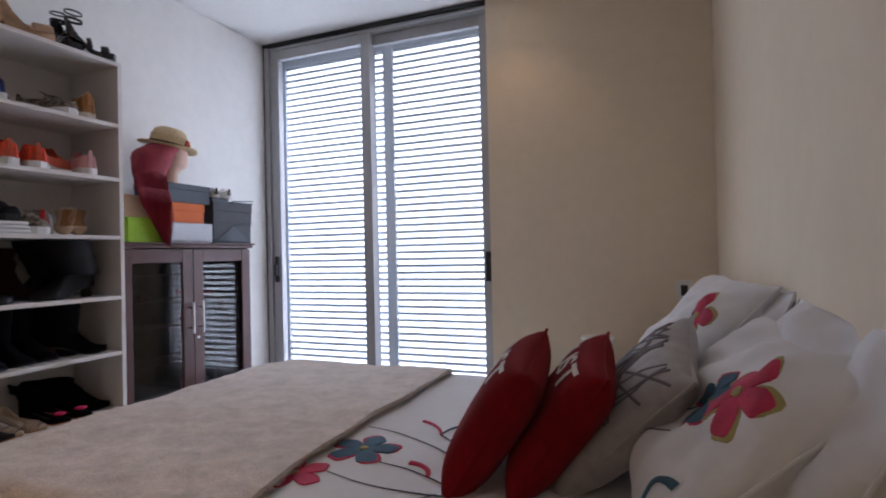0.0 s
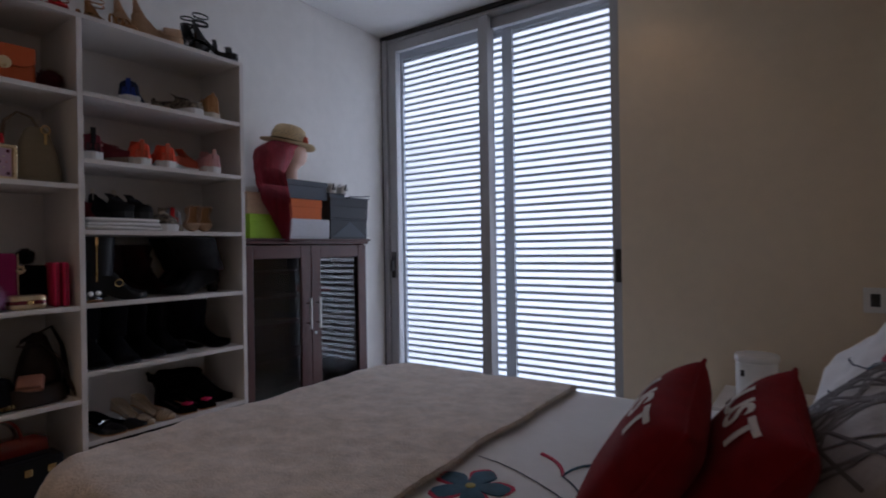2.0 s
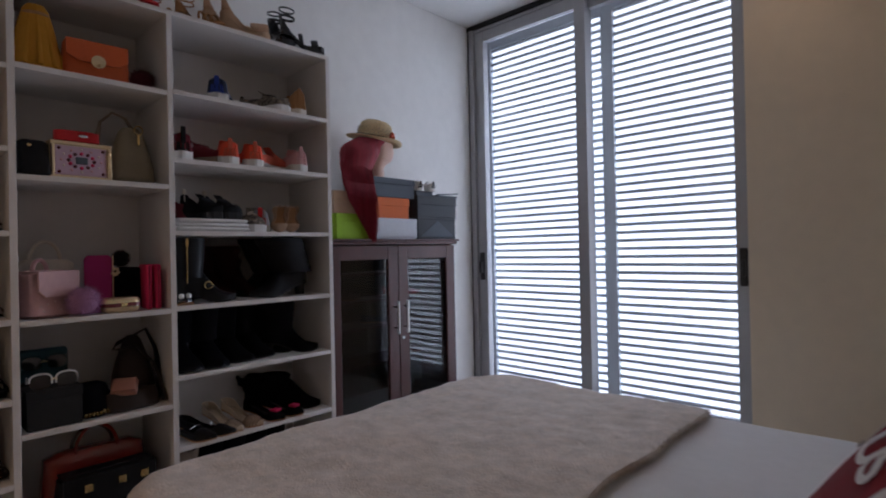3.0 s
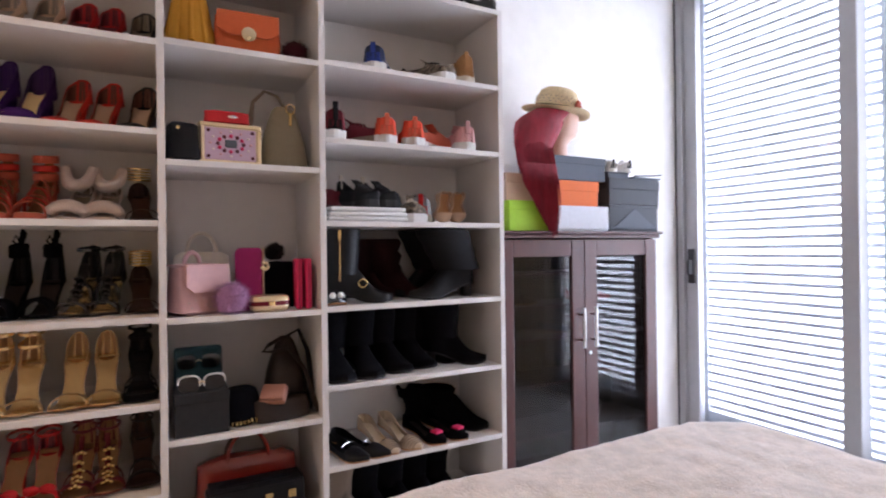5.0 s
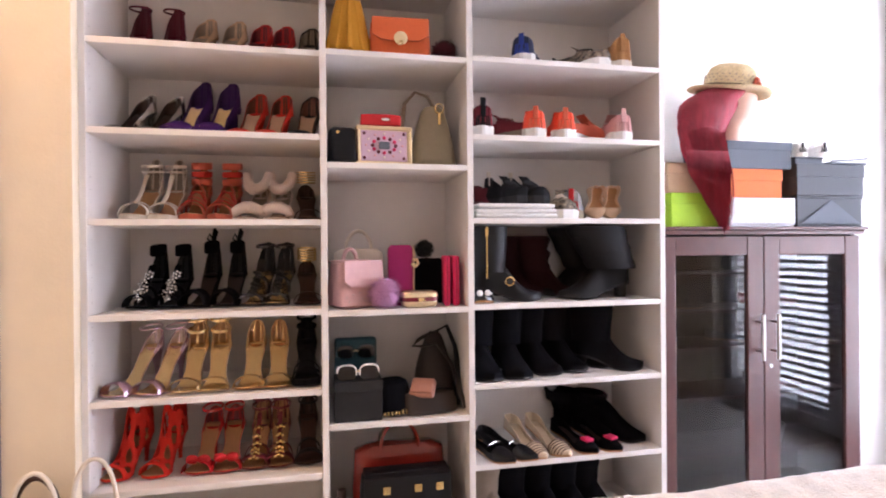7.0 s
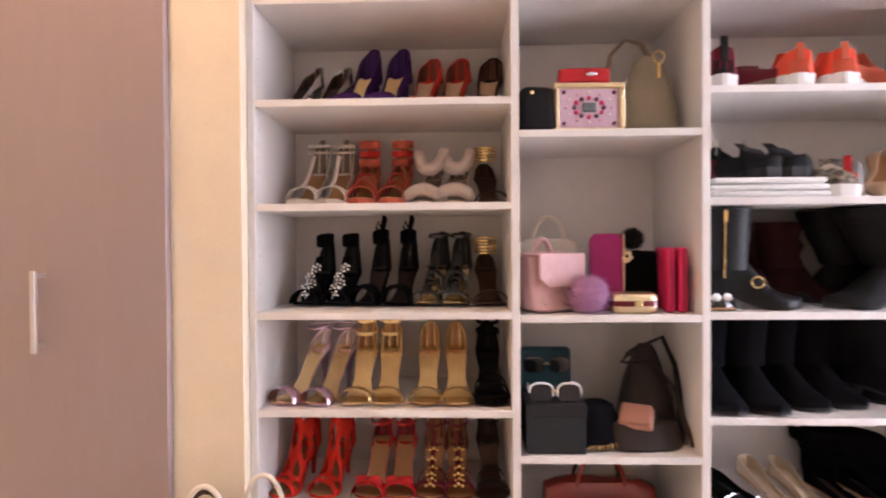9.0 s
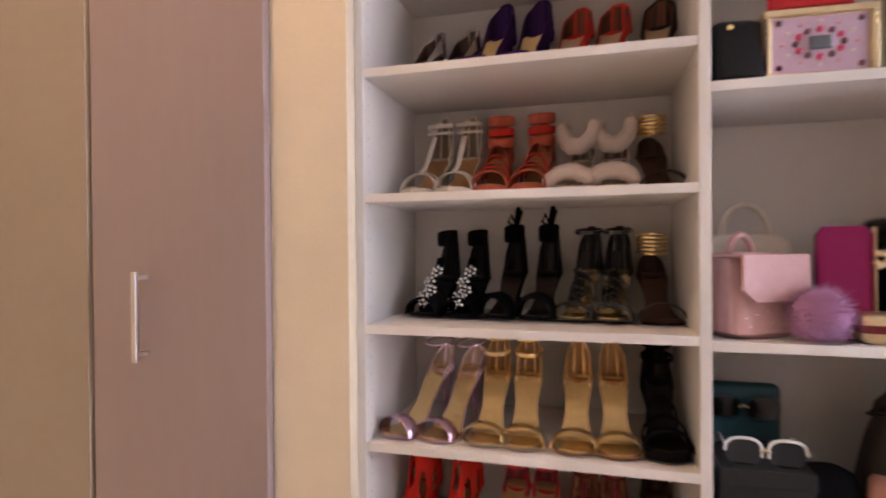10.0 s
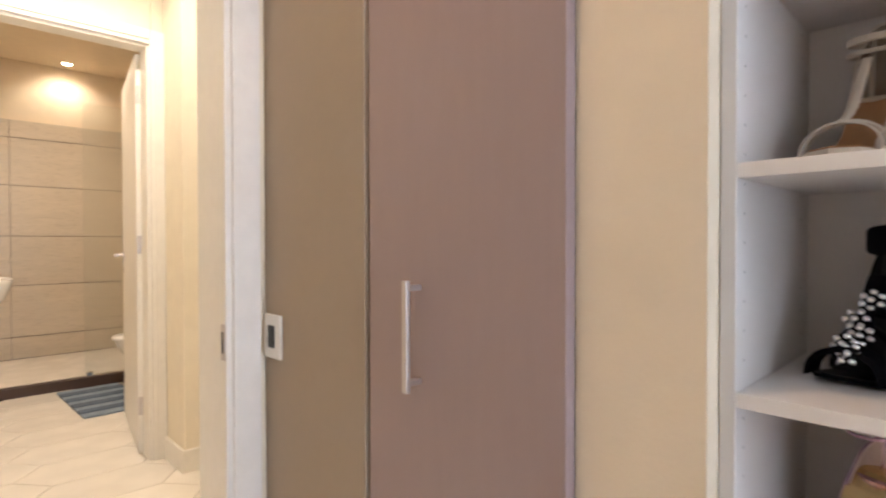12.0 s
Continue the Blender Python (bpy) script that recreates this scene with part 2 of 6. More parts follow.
def tube(points, radius, bm=None, n=8, flat=1.0, closed=False, up=(0, 0, 1)):
    """A round or flattened cord along points. flat: height over width of its section."""
    points = [Vector(p) for p in points]
    rings = []
    count = len(points)
    for i, p in enumerate(points):
        if closed:
            d = points[(i + 1) % count] - points[i - 1]
        else:
            d = points[min(i + 1, count - 1)] - points[max(i - 1, 0)]
        d.normalize()
        side = d.cross(Vector(up))
        if side.length < 1e-4:
            side = d.cross(Vector((1, 0, 0)))
        side.normalize()
        top = side.cross(d)
        r = radius(i / max(count - 1, 1)) if callable(radius) else radius
        rings.append([p + side * (r * math.cos(2 * math.pi * k / n)) + top * (r * flat * math.sin(2 * math.pi * k / n)) for k in range(n)])
    if closed:
        rings.append(rings[0])
        bm = loft(rings, bm, caps=False)
        bmesh.ops.remove_doubles(bm, verts=bm.verts, dist=1e-6)
        return bm
    return loft(rings, bm)


def ellipse(cx, cy, z, a, b, n=16, squash=2.0):
    pts = []
    for k in range(n):
        c, s = math.cos(2 * math.pi * k / n), math.sin(2 * math.pi * k / n)
        pts.append((cx + a * math.copysign(abs(c) ** (2 / squash), c), cy + b * math.copysign(abs(s) ** (2 / squash), s), z))
    return pts


def lathe(profile, n=24, bm=None):
    """Rings from (radius, height) pairs."""
    return loft([ellipse(0, 0, z, max(r, 1e-4), max(r, 1e-4), n) for r, z in profile], bm)


def ball(r, centre=(0, 0, 0), detail=2, squash=(1, 1, 1), bm=None):
    own = bmesh.new()
    bmesh.ops.create_icosphere(own, subdivisions=detail, radius=r)
    for v in own.verts:
        v.co = (centre[0] + v.co.x * squash[0], centre[1] + v.co.y * squash[1], centre[2] + v.co.z * squash[2])
    if bm is None:
        return own
    join(bm, own)
    return bm


def structure(name, bm, mat, label, category, smooth=None):
    return tagged(part(name, bm, mat, None, "", smooth), label, category, "", "structure")


# Structure of the bedroom: x -2.85 to 0.147, y -1.15 to 3.155, ceiling 2.62
CEIL = 2.62
structure("ceiling", box(-4.2, 1.2, -6.0, 3.355, CEIL, CEIL + 0.2), M["ceiling"], "smooth white plastered ceiling over the bedroom and hall", "ceiling")
structure("wall_west", box(-3.05, -2.85, -0.087, 3.355, 0, CEIL - 0.002), M["daylit_wall"], "wall behind the shoe shelves, coloured whiter for the daylight on it", "wall")
structure("wall_east", box(0.147, 0.347, -1.35, 3.355, 0, CEIL - 0.002), M["wall"], "cream painted wall at the head of the bed", "wall")
structure("wall_north", box(-1.113, 0.145, 3.155, 3.355, 0, CEIL - 0.002), M["wall"], "cream painted wall beside the sliding window", "wall")
structure("wall_south", box(-1.53, 0.145, -1.35, -1.15, 0, CEIL - 0.002), M["wall"], "cream painted wall beside the bedroom doorway", "wall")
structure("wall_over_door", box(-2.42, -1.532, -1.348, -1.152, 2.10, CEIL - 0.003), M["wall"], "cream painted wall above the bedroom doorway", "wall")
structure("wall_nib", box(-3.05, -2.464, -0.2645, -0.0875, 0, CEIL - 0.003), M["wall"], "narrow cream wall between shelves and wardrobe", "wall")
structure("ground", box(-60, 60, -30, 60, -0.5, -0.35), M["paving"], "pale paved ground outside", "ground")
structure("balcony_floor", box(-4.5, 1.5, 3.356, 3.99, -0.2, -0.02), M["render_white"], "pale balcony slab outside the window", "floor")
structure("backdrop", box(-7, 3, 4.0, 4.1, -0.35, 5), M["haze"], "plain bright hazy sky outside the window", "backdrop")
structure("window_lintel", box(-3.05, -1.113, 3.175, 3.355, CEIL - 0.028, CEIL - 0.002), M["seal"], "dark slot above the sliding window", "trim")

# Hall and bathroom shell beyond the doorway
structure("wall_hall_west", box(-3.6, -2.42, -1.35, -1.17, 0, CEIL - 0.004), M["hall_wall"], "cream wall end beside the bedroom doorway", "wall")
structure("wall_hall_corner", box(-3.6, -2.655, -2.698, -2.44, 0, CEIL - 0.004), M["hall_wall"], "cream painted hall corner", "wall")
structure("wall_hall_end", box(-3.8, -3.6, -2.8, -1.17, 0, CEIL - 0.004), M["hall_wall"], "cream painted hall end wall", "wall")
structure("wall_hall_east", box(-1.3, -1.1, -2.698, -1.352, 0, CEIL - 0.004), M["hall_wall"], "cream painted hall wall", "wall")
structure("wall_bath_front", box(-1.72, -1.1, -2.80, -2.70, 0, CEIL - 0.004), M["hall_wall"], "cream wall beside the bathroom door", "wall")
structure("wall_bath_front_side", box(-3.6, -2.602, -2.80, -2.70, 0, CEIL - 0.004), M["hall_wall"], "cream wall at the hinge side of the bathroom door", "wall")
structure("wall_bath_over_door", box(-2.6, -1.722, -2.798, -2.702, 2.02, CEIL - 0.005), M["hall_wall"], "cream wall above the bathroom door", "wall")
structure("wall_bath_west", box(-3.75, -3.6, -5.9, -2.802, 0, CEIL - 0.004), M["wall"], "cream bathroom side wall", "wall")
structure("wall_bath_east", box(-1.85, -1.7, -5.9, -2.802, 0, CEIL - 0.004), M["wall"], "cream bathroom side wall with a mirror", "wall")
structure("wall_bath_back", box(-3.6, -1.85, -5.75, -5.6, 0, CEIL - 0.004), M["wall"], "cream bathroom wall above the shower tiles", "wall")
structure("bath_ceiling", box(-3.6, -1.85, -5.6, -2.802, CEIL - 0.03, CEIL - 0.004), M["wall"], "cream bathroom ceiling with downlights", "ceiling")

# Floor: bed of grout with long six-sided tiles laid in it
floor = structure("floor", box(-4.0, 0.36, -6.0, 3.355, -0.2, -0.006), M["grout"], "cream six-sided floor tiles with dark joints", "floor")


def hex_tile(length, width):
    bm = bmesh.new()
    p = [(-length / 2, 0), (-length / 2 + width * 0.42, -width / 2), (length / 2 - width * 0.42, -width / 2), (length / 2, 0),
         (length / 2 - width * 0.42, width / 2), (-length / 2 + width * 0.42, width / 2)]
    loft([[(x, y, -0.007) for x, y in p], [(x, y, -0.001) for x, y in p], [(x * 0.992, y * 0.99, 0) for x, y in p]], bm)
    data = bpy.data.meshes.new("tile")
    bmesh.ops.recalc_face_normals(bm, faces=bm.faces)
    bm.to_mesh(data)
    bm.free()
    data.materials.append(M["floor_tile"])
    return data


HEX_L, HEX_W, JOINT = 0.60, 0.30, 0.006
hexagon = hex_tile(HEX_L - JOINT, HEX_W - JOINT)
STEP = HEX_L - HEX_W * 0.42


def lay_tiles():
    for i in range(-9, 3):
        for j in range(-20, 12):
            x, y = i * STEP, j * HEX_W + (HEX_W / 2 if i % 2 else 0)
            if not (-3.9 < x < 0.26 and -4.42 < y < 3.2):
                continue
            ob = new("tile", hexagon)
            ob.location, ob.parent = (x, y, random.uniform(-0.0006, 0.0006)), floor


# Sliding window with two aluminium leaves, x -2.85 to -1.15
def leaf(x0, x1, y, label, handle):
    ob = thing("window_leaf", pose(0, y, 0), label, "window")
    tagged(ob, "", "", "", "structure")
    top, stile, rail = CEIL - 0.052, 0.072, 0.07
    for name, a in (("stile", (x0, x0 + stile)), ("stile", (x1 - stile, x1))):
        part(name, box(a[0], a[1], -0.022, 0.022, 0.03, top, 0.004), M["aluminium"], ob)
    for z in (0.03, top - rail):
        part("rail", box(x0 + stile, x1 - stile, -0.02, 0.02, z, z + rail, 0.003), M["aluminium"], ob)
    pane = part("pane", box(x0 + stile - 0.004, x1 - stile + 0.004, -0.004, 0.004, 0.09, top - rail + 0.004), M["glass"], ob)
    pane.visible_shadow = False
    lx = x0 + stile / 2 if handle == "left" else x1 - stile / 2
    lock = part("lock", box(lx - 0.018, lx + 0.018, -0.036, -0.022, 0.855, 1.045, 0.005), M["plastic_dark"], ob, "black sliding lock plate")
    part("pull", box(lx - 0.006, lx + 0.012, -0.062, -0.036, 0.905, 0.985, 0.004), M["plastic_dark"], lock)
    return ob


leaf(-2.80, -1.958, 3.205, "grey aluminium sliding window leaf nearest the room", "left")
leaf(-2.04, -1.118, 3.265, "grey aluminium sliding window leaf behind the other", "right")
window = tagged(thing("window_1", pose(0, 0, 0), "floor-to-ceiling grey aluminium sliding window frame", "window"), "", "", "", "structure")
part("frame_side", box(-2.838, -2.80, 3.160, 3.325, 0.0, CEIL - 0.03, 0.003), M["aluminium"], window)
part("frame_seal", box(-2.85, -2.838, 3.163, 3.325, 0.0, CEIL - 0.03), M["seal"], window, "black rubber seal along the wall")
part("frame_head", box(-2.838, -1.113, 3.175, 3.325, CEIL - 0.05, CEIL - 0.03, 0.003), M["aluminium"], window)
part("frame_head_seal", box(-2.85, -1.113, 3.157, 3.174, CEIL - 0.03, CEIL - 0.003), M["seal"], window, "black seal under the ceiling")
part("frame_sill", box(-2.838, -1.113, 3.160, 3.325, 0.0, 0.028, 0.003), M["aluminium"], window)


# Louvred shutters outside the glass
def shutter(x0, x1, y, left, right):
    ob = tagged(thing("window_shutter", pose(0, y, 0), "closed grey louvred shutter with many horizontal slats", "shutter", "shutters outside the window"), "", "", "", "structure")
    z0, z1 = 0.02, CEIL - 0.06
    for a, b in ((x0, x0 + left), (x1 - right, x1)):
        part("stile", box(a, b, -0.018, 0.018, z0, z1, 0.003), M["shutter"], ob)
    part("rail", box(x0 + left, x1 - right, -0.016, 0.016, z1 - 0.06, z1, 0.003), M["shutter"], ob)
    part("rail", box(x0 + left, x1 - right, -0.016, 0.016, z0, z0 + 0.1, 0.003), M["shutter"], ob)
    bm = bmesh.new()
    half = (x1 - x0 - left - right) / 2
    section = [(0.008, 0.0), (0.006, 0.0095), (0.0, 0.011), (-0.006, 0.0095), (-0.008, 0.0), (-0.006, -0.0095), (0.0, -0.011), (0.006, -0.0095)]
    tilt = radians(6)
    turn = [(c * math.cos(tilt) - s * math.sin(tilt), c * math.sin(tilt) + s * math.cos(tilt)) for c, s in section]
    loft([[(x, a, b) for a, b in turn] for x in (-half, half)], bm)
    data = bpy.data.meshes.new("slat")
    bmesh.ops.recalc_face_normals(bm, faces=bm.faces)
    bm.to_mesh(data)
    bm.free()
    data.materials.append(M["louvre"])
    z = z0 + 0.125
    while z < z1 - 0.07:
        slat = new("slat", data)
        slat.parent, slat.location = ob, ((x0 + left + x1 - right) / 2, 0, z)
        z += 0.0478


shutter(-2.845, -1.938, 3.365, 0.05, 0.006)
shutter(-1.936, -1.02, 3.365, 0.068, 0.046)

# Wardrobe front, its side panel, and the doorways
wardrobe = thing("wardrobe", pose(-2.44, -0.26, 0), "tall taupe laminate wardrobe with a closed door", "wardrobe")
part("body", box(-0.55, -0.022, -0.466, -0.006, 0.02, CEIL - 0.02), M["laminate"], wardrobe)
door = part("door", box(-0.02, 0.0, -0.458, -0.004, 0.06, CEIL - 0.03, 0.0015), M["laminate"], wardrobe)
handle = part("handle", box(0.026, 0.036, -0.3155, -0.3025, 0.793, 0.99, 0.002), M["steel"], door, "slim brushed steel bar handle")
for z in (0.805, 0.972):
    part("post", box(0.0, 0.028, -0.315, -0.303, z, z + 0.01, 0.001), M["steel"], handle)
part("side_panel", box(-0.55, 0.004, -0.904, -0.468, 0.0, CEIL - 0.02, 0.0015), M["panel"], wardrobe, "fixed taupe end panel beside the doorway")


def switch(name, m, label):
    ob = thing(name, m, label, "switch")
    part("plate", box(0, 0.009, -0.042, 0.042, -0.055, 0.055, 0.003), M["plastic_white"], ob)
    part("surround", box(0.009, 0.0105, -0.017, 0.017, -0.028, 0.028, 0.0006), M["plastic_dark"], ob)
    part("rocker", box(0.0105, 0.013, -0.010, 0.010, -0.02, 0.02, 0.001), M["plastic_dark"], ob)
    return ob


switch("light_switch", pose(-2.4358, -1.112, 0.822), "white switch plate with a dark rocker beside the doorway")
switch("wall_socket", pose(-0.023, 3.1548, 0.809, 0, 0, -90), "white switch plate with a dark rocker above the bed")


def door_frame(name, x0, x1, y0, y1, top, label, moulded=True):
    """A lined opening through a wall that faces y, with architraves on the near side."""
    ob = tagged(thing(name, pose(0, 0, 0), label, "door frame"), "", "", "", "structure")
    part("jamb", box(x0, x0 + 0.022, y0, y1, 0, top, 0.002), M["trim"], ob)
    part("jamb", box(x1 - 0.022, x1, y0, y1, 0, top, 0.002), M["trim"], ob)
    part("head", box(x0 + 0.022, x1 - 0.022, y0, y1, top - 0.022, top, 0.002), M["trim"], ob)
    for a, b in ((x0 - 0.062, x0 + 0.008), (x1 - 0.008, x1 + 0.062)):
        part("architrave", box(a, b, y1 + 0.001, y1 + 0.016, 0, top + 0.062, 0.004), M["trim"], ob)
        if moulded:
            part("moulding", box(a + 0.012, b - 0.02, y1 + 0.016, y1 + 0.022, 0, top + 0.04, 0.003), M["trim"], ob)
    part("architrave", box(x0 + 0.008, x1 - 0.008, y1 + 0.001, y1 + 0.015, top - 0.008, top + 0.062, 0.004), M["trim"], ob)
    if moulded:
        part("moulding", box(x0 + 0.01, x1 - 0.01, y1 + 0.015, y1 + 0.021, top + 0.012, top + 0.05, 0.003), M["trim"], ob)
    return ob


frame_1 = door_frame("door_1", -2.42 + 0.062, -1.54, -1.352, -1.168, 2.10, "white painted frame of the open bedroom doorway", False)
strike = part("strike_plate", box(-2.3358, -2.334, -1.196, -1.170, 0.765, 0.855, 0.001), M["steel"], frame_1, "steel strike plate")
part("strike_slot", box(-2.334, -2.333, -1.190, -1.178, 0.782, 0.835), M["plastic_dark"], strike)
door_frame("door_2", -2.60, -1.72, -2.802, -2.70, 2.015, "white painted frame of the bathroom doorway")


def bathroom_door():
    ob = tagged(thing("door_3", pose(-2.578, -2.807, 0, 0, 0, -99), "white painted bathroom door standing open", "door"), "", "", "", "structure")
    part("leaf", box(0, 0.80, -0.02, 0.02, 0.012, 1.985, 0.002), M["trim"], ob)
    for z in (0.20, 1.0, 1.74):
        part("hinge", box(-0.004, 0.0, -0.018, 0.018, z, z + 0.09, 0.001), M["steel"], ob, "steel butt hinge")
    for s in (-1, 1):
        handle = part("handle", tube([(0.735, s * 0.02, 0.98), (0.735, s * 0.055, 0.98), (0.72, s * 0.062, 0.98), (0.63, s * 0.062, 0.98)], 0.009), M["steel"], ob, "steel lever handle", 40)
        part("rose", box(0.712, 0.758, min(s * 0.02, s * 0.026), max(s * 0.02, s * 0.026), 0.955, 1.005, 0.002), M["steel"], handle)
    part("keyhole", box(0.724, 0.746, -0.024, 0.024, 0.88, 0.91, 0.002), M["steel"], ob)


bathroom_door()


def baseboard(x0, x1, y0, y1):
    bm = box(x0, x1, y0, y1, 0, 0.095, 0.003)
    box(x0, x1, y0, y1, 0.0951, 0.105, 0.002, bm)
    structure("baseboard", bm, M["trim"], "white painted skirting board", "baseboard")


baseboard(-3.6, -2.64, -2.439, -2.424)
baseboard(-2.654, -2.639, -2.684, -2.44)


# Bathroom: shower tiles, kerb, screen, mat, toilet, mirror, basin, downlights
tiled = structure("shower_wall", box(-3.6, -1.852, -5.599, -5.585, 0.05, 2.084), M["grout"], "large beige shower wall tiles with dark joints", "wall")
rows = [(0.08, 0.258), (0.264, 0.692), (0.698, 1.109), (1.115, 1.532), (1.538, 1.933), (1.939, 2.082)]
for z0, z1 in rows:
    for x0, x1 in ((-3.598, -2.32), (-2.316, -1.855)):
        part("tile", box(x0, x1, -5.585, -5.574, z0, z1, 0.0015), M["wall_tile"], tiled)
structure("shower_floor", box(-3.6, -1.85, -5.58, -4.535, -0.004, 0.075), M["floor_tile"], "raised pale shower floor", "floor")
structure("shower_kerb", box(-3.6, -1.85, -4.535, -4.475, -0.004, 0.07, 0.004), M["brown_edge"], "dark brown shower kerb", "kerb")
screen = thing("shower_screen", pose(-2.64, -4.50, 0.075), "clear frameless glass shower screen", "shower screen")
part("pane", box(-0.95, 0.0, -0.005, 0.005, 0.0, 2.0, 0.001), M["glass"], screen)
part("clamp", box(-0.05, -0.01, -0.012, 0.012, 0.0, 0.03, 0.002), M["chrome"], screen)
mat_thing = thing("bath_mat", pose(-2.655, -4.03, 0.0, 0, 0, 2), "blue and grey striped bath mat on the floor", "bath mat")
for i in range(9):
    part("stripe", box(-0.19, 0.19, -0.38 + i * 0.085, -0.38 + i * 0.085 + 0.083, 0.0005, 0.013 + 0.004 * (i % 2), 0.004), M["bathmat" if i % 2 else "bathmat_pale"], mat_thing)


def toilet():
    ob = thing("toilet", pose(-3.0, -4.0, 0), "white ceramic toilet with a closed seat", "toilet")
    part("pedestal", loft([ellipse(0, 0, z, a, b, 20) for z, a, b in ((0, 0.17, 0.12), (0.1, 0.15, 0.11), (0.25, 0.2, 0.15), (0.36, 0.27, 0.18), (0.39, 0.275, 0.185))]), M["ceramic"], ob, "", 40)
    part("seat", loft([ellipse(0.01, 0, z, a, b, 20) for z, a, b in ((0.391, 0.275, 0.185), (0.40, 0.285, 0.19), (0.415, 0.285, 0.19), (0.422, 0.27, 0.178))]), M["ceramic"], ob, "", 40)
    part("cistern", box(-0.378, -0.22, -0.19, 0.19, 0.0, 0.78, 0.02), M["ceramic"], ob)


toilet()
mirror = thing("bathroom_mirror", pose(-1.852, -4.05, 0.95), "framed mirror on the bathroom wall", "mirror")
part("frame", box(-0.025, 0, -0.42, 0.42, 0, 0.95, 0.004), M["steel"], mirror)
part("glass", box(-0.028, -0.0255, -0.4, 0.4, 0.02, 0.93), M["mirror"], mirror)
basin = thing("basin", pose(-2.02, -4.05, 0.0), "white ceramic basin on a pedestal under the mirror", "basin")
part("bowl", loft([ellipse(0, 0, z, a, b, 20, 3) for z, a, b in ((0.66, 0.06, 0.08), (0.72, 0.13, 0.2), (0.82, 0.165, 0.27), (0.84, 0.165, 0.27), (0.835, 0.13, 0.235), (0.76, 0.1, 0.16), (0.74, 0.03, 0.04))]), M["ceramic"], basin, "", 40)
part("pedestal", loft([ellipse(0.05, 0, z, a, a, 16) for z, a in ((0, 0.1), (0.05, 0.08), (0.5, 0.07), (0.67, 0.09))]), M["ceramic"], basin, "", 40)

# fittings for all downlights, the two added unseen ones included
for x, y, z, power in DOWNLIGHTS:
    low = -0.03 if y < -2.9 else 0.0
    ob = thing("ceiling_downlight", pose(x, y, CEIL + low), "small round recessed ceiling downlight, lit; two of them are unseen, added for light", "downlight", "ceiling downlights")
    ring = lathe([(0.046, -0.001), (0.046, -0.006), (0.038, -0.008), (0.034, -0.004), (0.034, -0.001)], 24)
    part("ring", ring, M["trim"], ob, "", 40)
    part("lens", lathe([(0.033, -0.0012), (0.033, -0.003), (0.02, -0.004)], 24), M["bulb"], ob, "glowing lens", 40)


# Shelf unit
LEFT, MID, RIGHT = (-0.068, 0.574), (0.594, 1.039), (1.059, 1.735)
FRONT, BACKED, TOP = -2.5, -2.846, 1.977
LEVEL = {"L": [0.115, 0.373, 0.631, 0.877, 1.151, 1.412, 1.668], "M": [0.135, 0.517, 0.869, 1.328, 1.676], "R": [0.092, 0.350, 0.615, 0.875, 1.157, 1.430, 1.685]}
unit = thing("shelf_unit", pose(0, 0, 0), "tall white open shelf unit full of shoes and bags", "shelf unit")
for y0, y1 in ((-0.086, -0.068), (0.574, 0.594), (1.039, 1.059), (1.735, 1.755)):
    part("upright", box(BACKED, FRONT, y0, y1, 0, TOP - 0.0185, 0.001), M["board"], unit)
part("top_board", box(BACKED, FRONT, -0.086, 1.755, TOP - 0.018, TOP, 0.001), M["board"], unit)
part("back_board", box(BACKED, BACKED + 0.006, -0.068, 1.735, 0.06, TOP - 0.019), M["board"], unit)
part("plinth", box(FRONT - 0.04, FRONT - 0.025, -0.068, 1.735, 0.0, 0.09), M["board"], unit)
for key, (a, b) in (("L", LEFT), ("M", MID), ("R", RIGHT)):
    for z in LEVEL[key]:
        part("shelf", box(BACKED + 0.007, FRONT - 0.001, a + 0.0005, b - 0.0005, z - 0.018, z, 0.001), M["board"], unit)
for x in (-2.53, -2.80):
    for k in range(44):
        z = 0.3 + k * 0.036
        if any(abs(z - h + 0.009) < 0.014 for h in LEVEL["L"]):
            continue
        part("peg_hole", box(x - 0.0017, x + 0.0017, -0.0682, -0.0678, z - 0.0017, z + 0.0017), M["peg"], unit)

# Glazed cabinet
cabinet = thing("glass_cabinet", pose(-2.56, 1.765, 0), "dark reddish-brown wooden cabinet with two closed glass doors", "cabinet")
CW, CD, CH = 0.90, 0.285, 1.130
part("top", box(-CD, 0.022, -0.005, CW + 0.02, CH - 0.012, CH, 0.004), M["dark_wood"], cabinet)
part("cornice", box(-CD, 0.012, 0.0, CW + 0.01, CH - 0.03, CH - 0.0125, 0.004), M["dark_wood"], cabinet)
for y in (0.002, CW - 0.022):
    part("side", box(-CD, -0.022, y, y + 0.02, 0.0, CH - 0.0305), M["dark_wood"], cabinet)
# back panel takes the wood colour with shade put into it
part("back", box(-CD, -CD + 0.008, 0.022, CW - 0.022, 0.05, CH - 0.031), M["shaded_inside"], cabinet)
part("base", box(-CD + 0.01, -0.03, 0.022, CW - 0.022, 0.0, 0.07), M["dark_wood"], cabinet)
for z in (0.25, 0.47, 0.66, 0.80, 0.94):
    part("shelf", box(-CD + 0.01, -0.04, 0.023, CW - 0.023, z, z + 0.014), M["dark_wood"], cabinet)


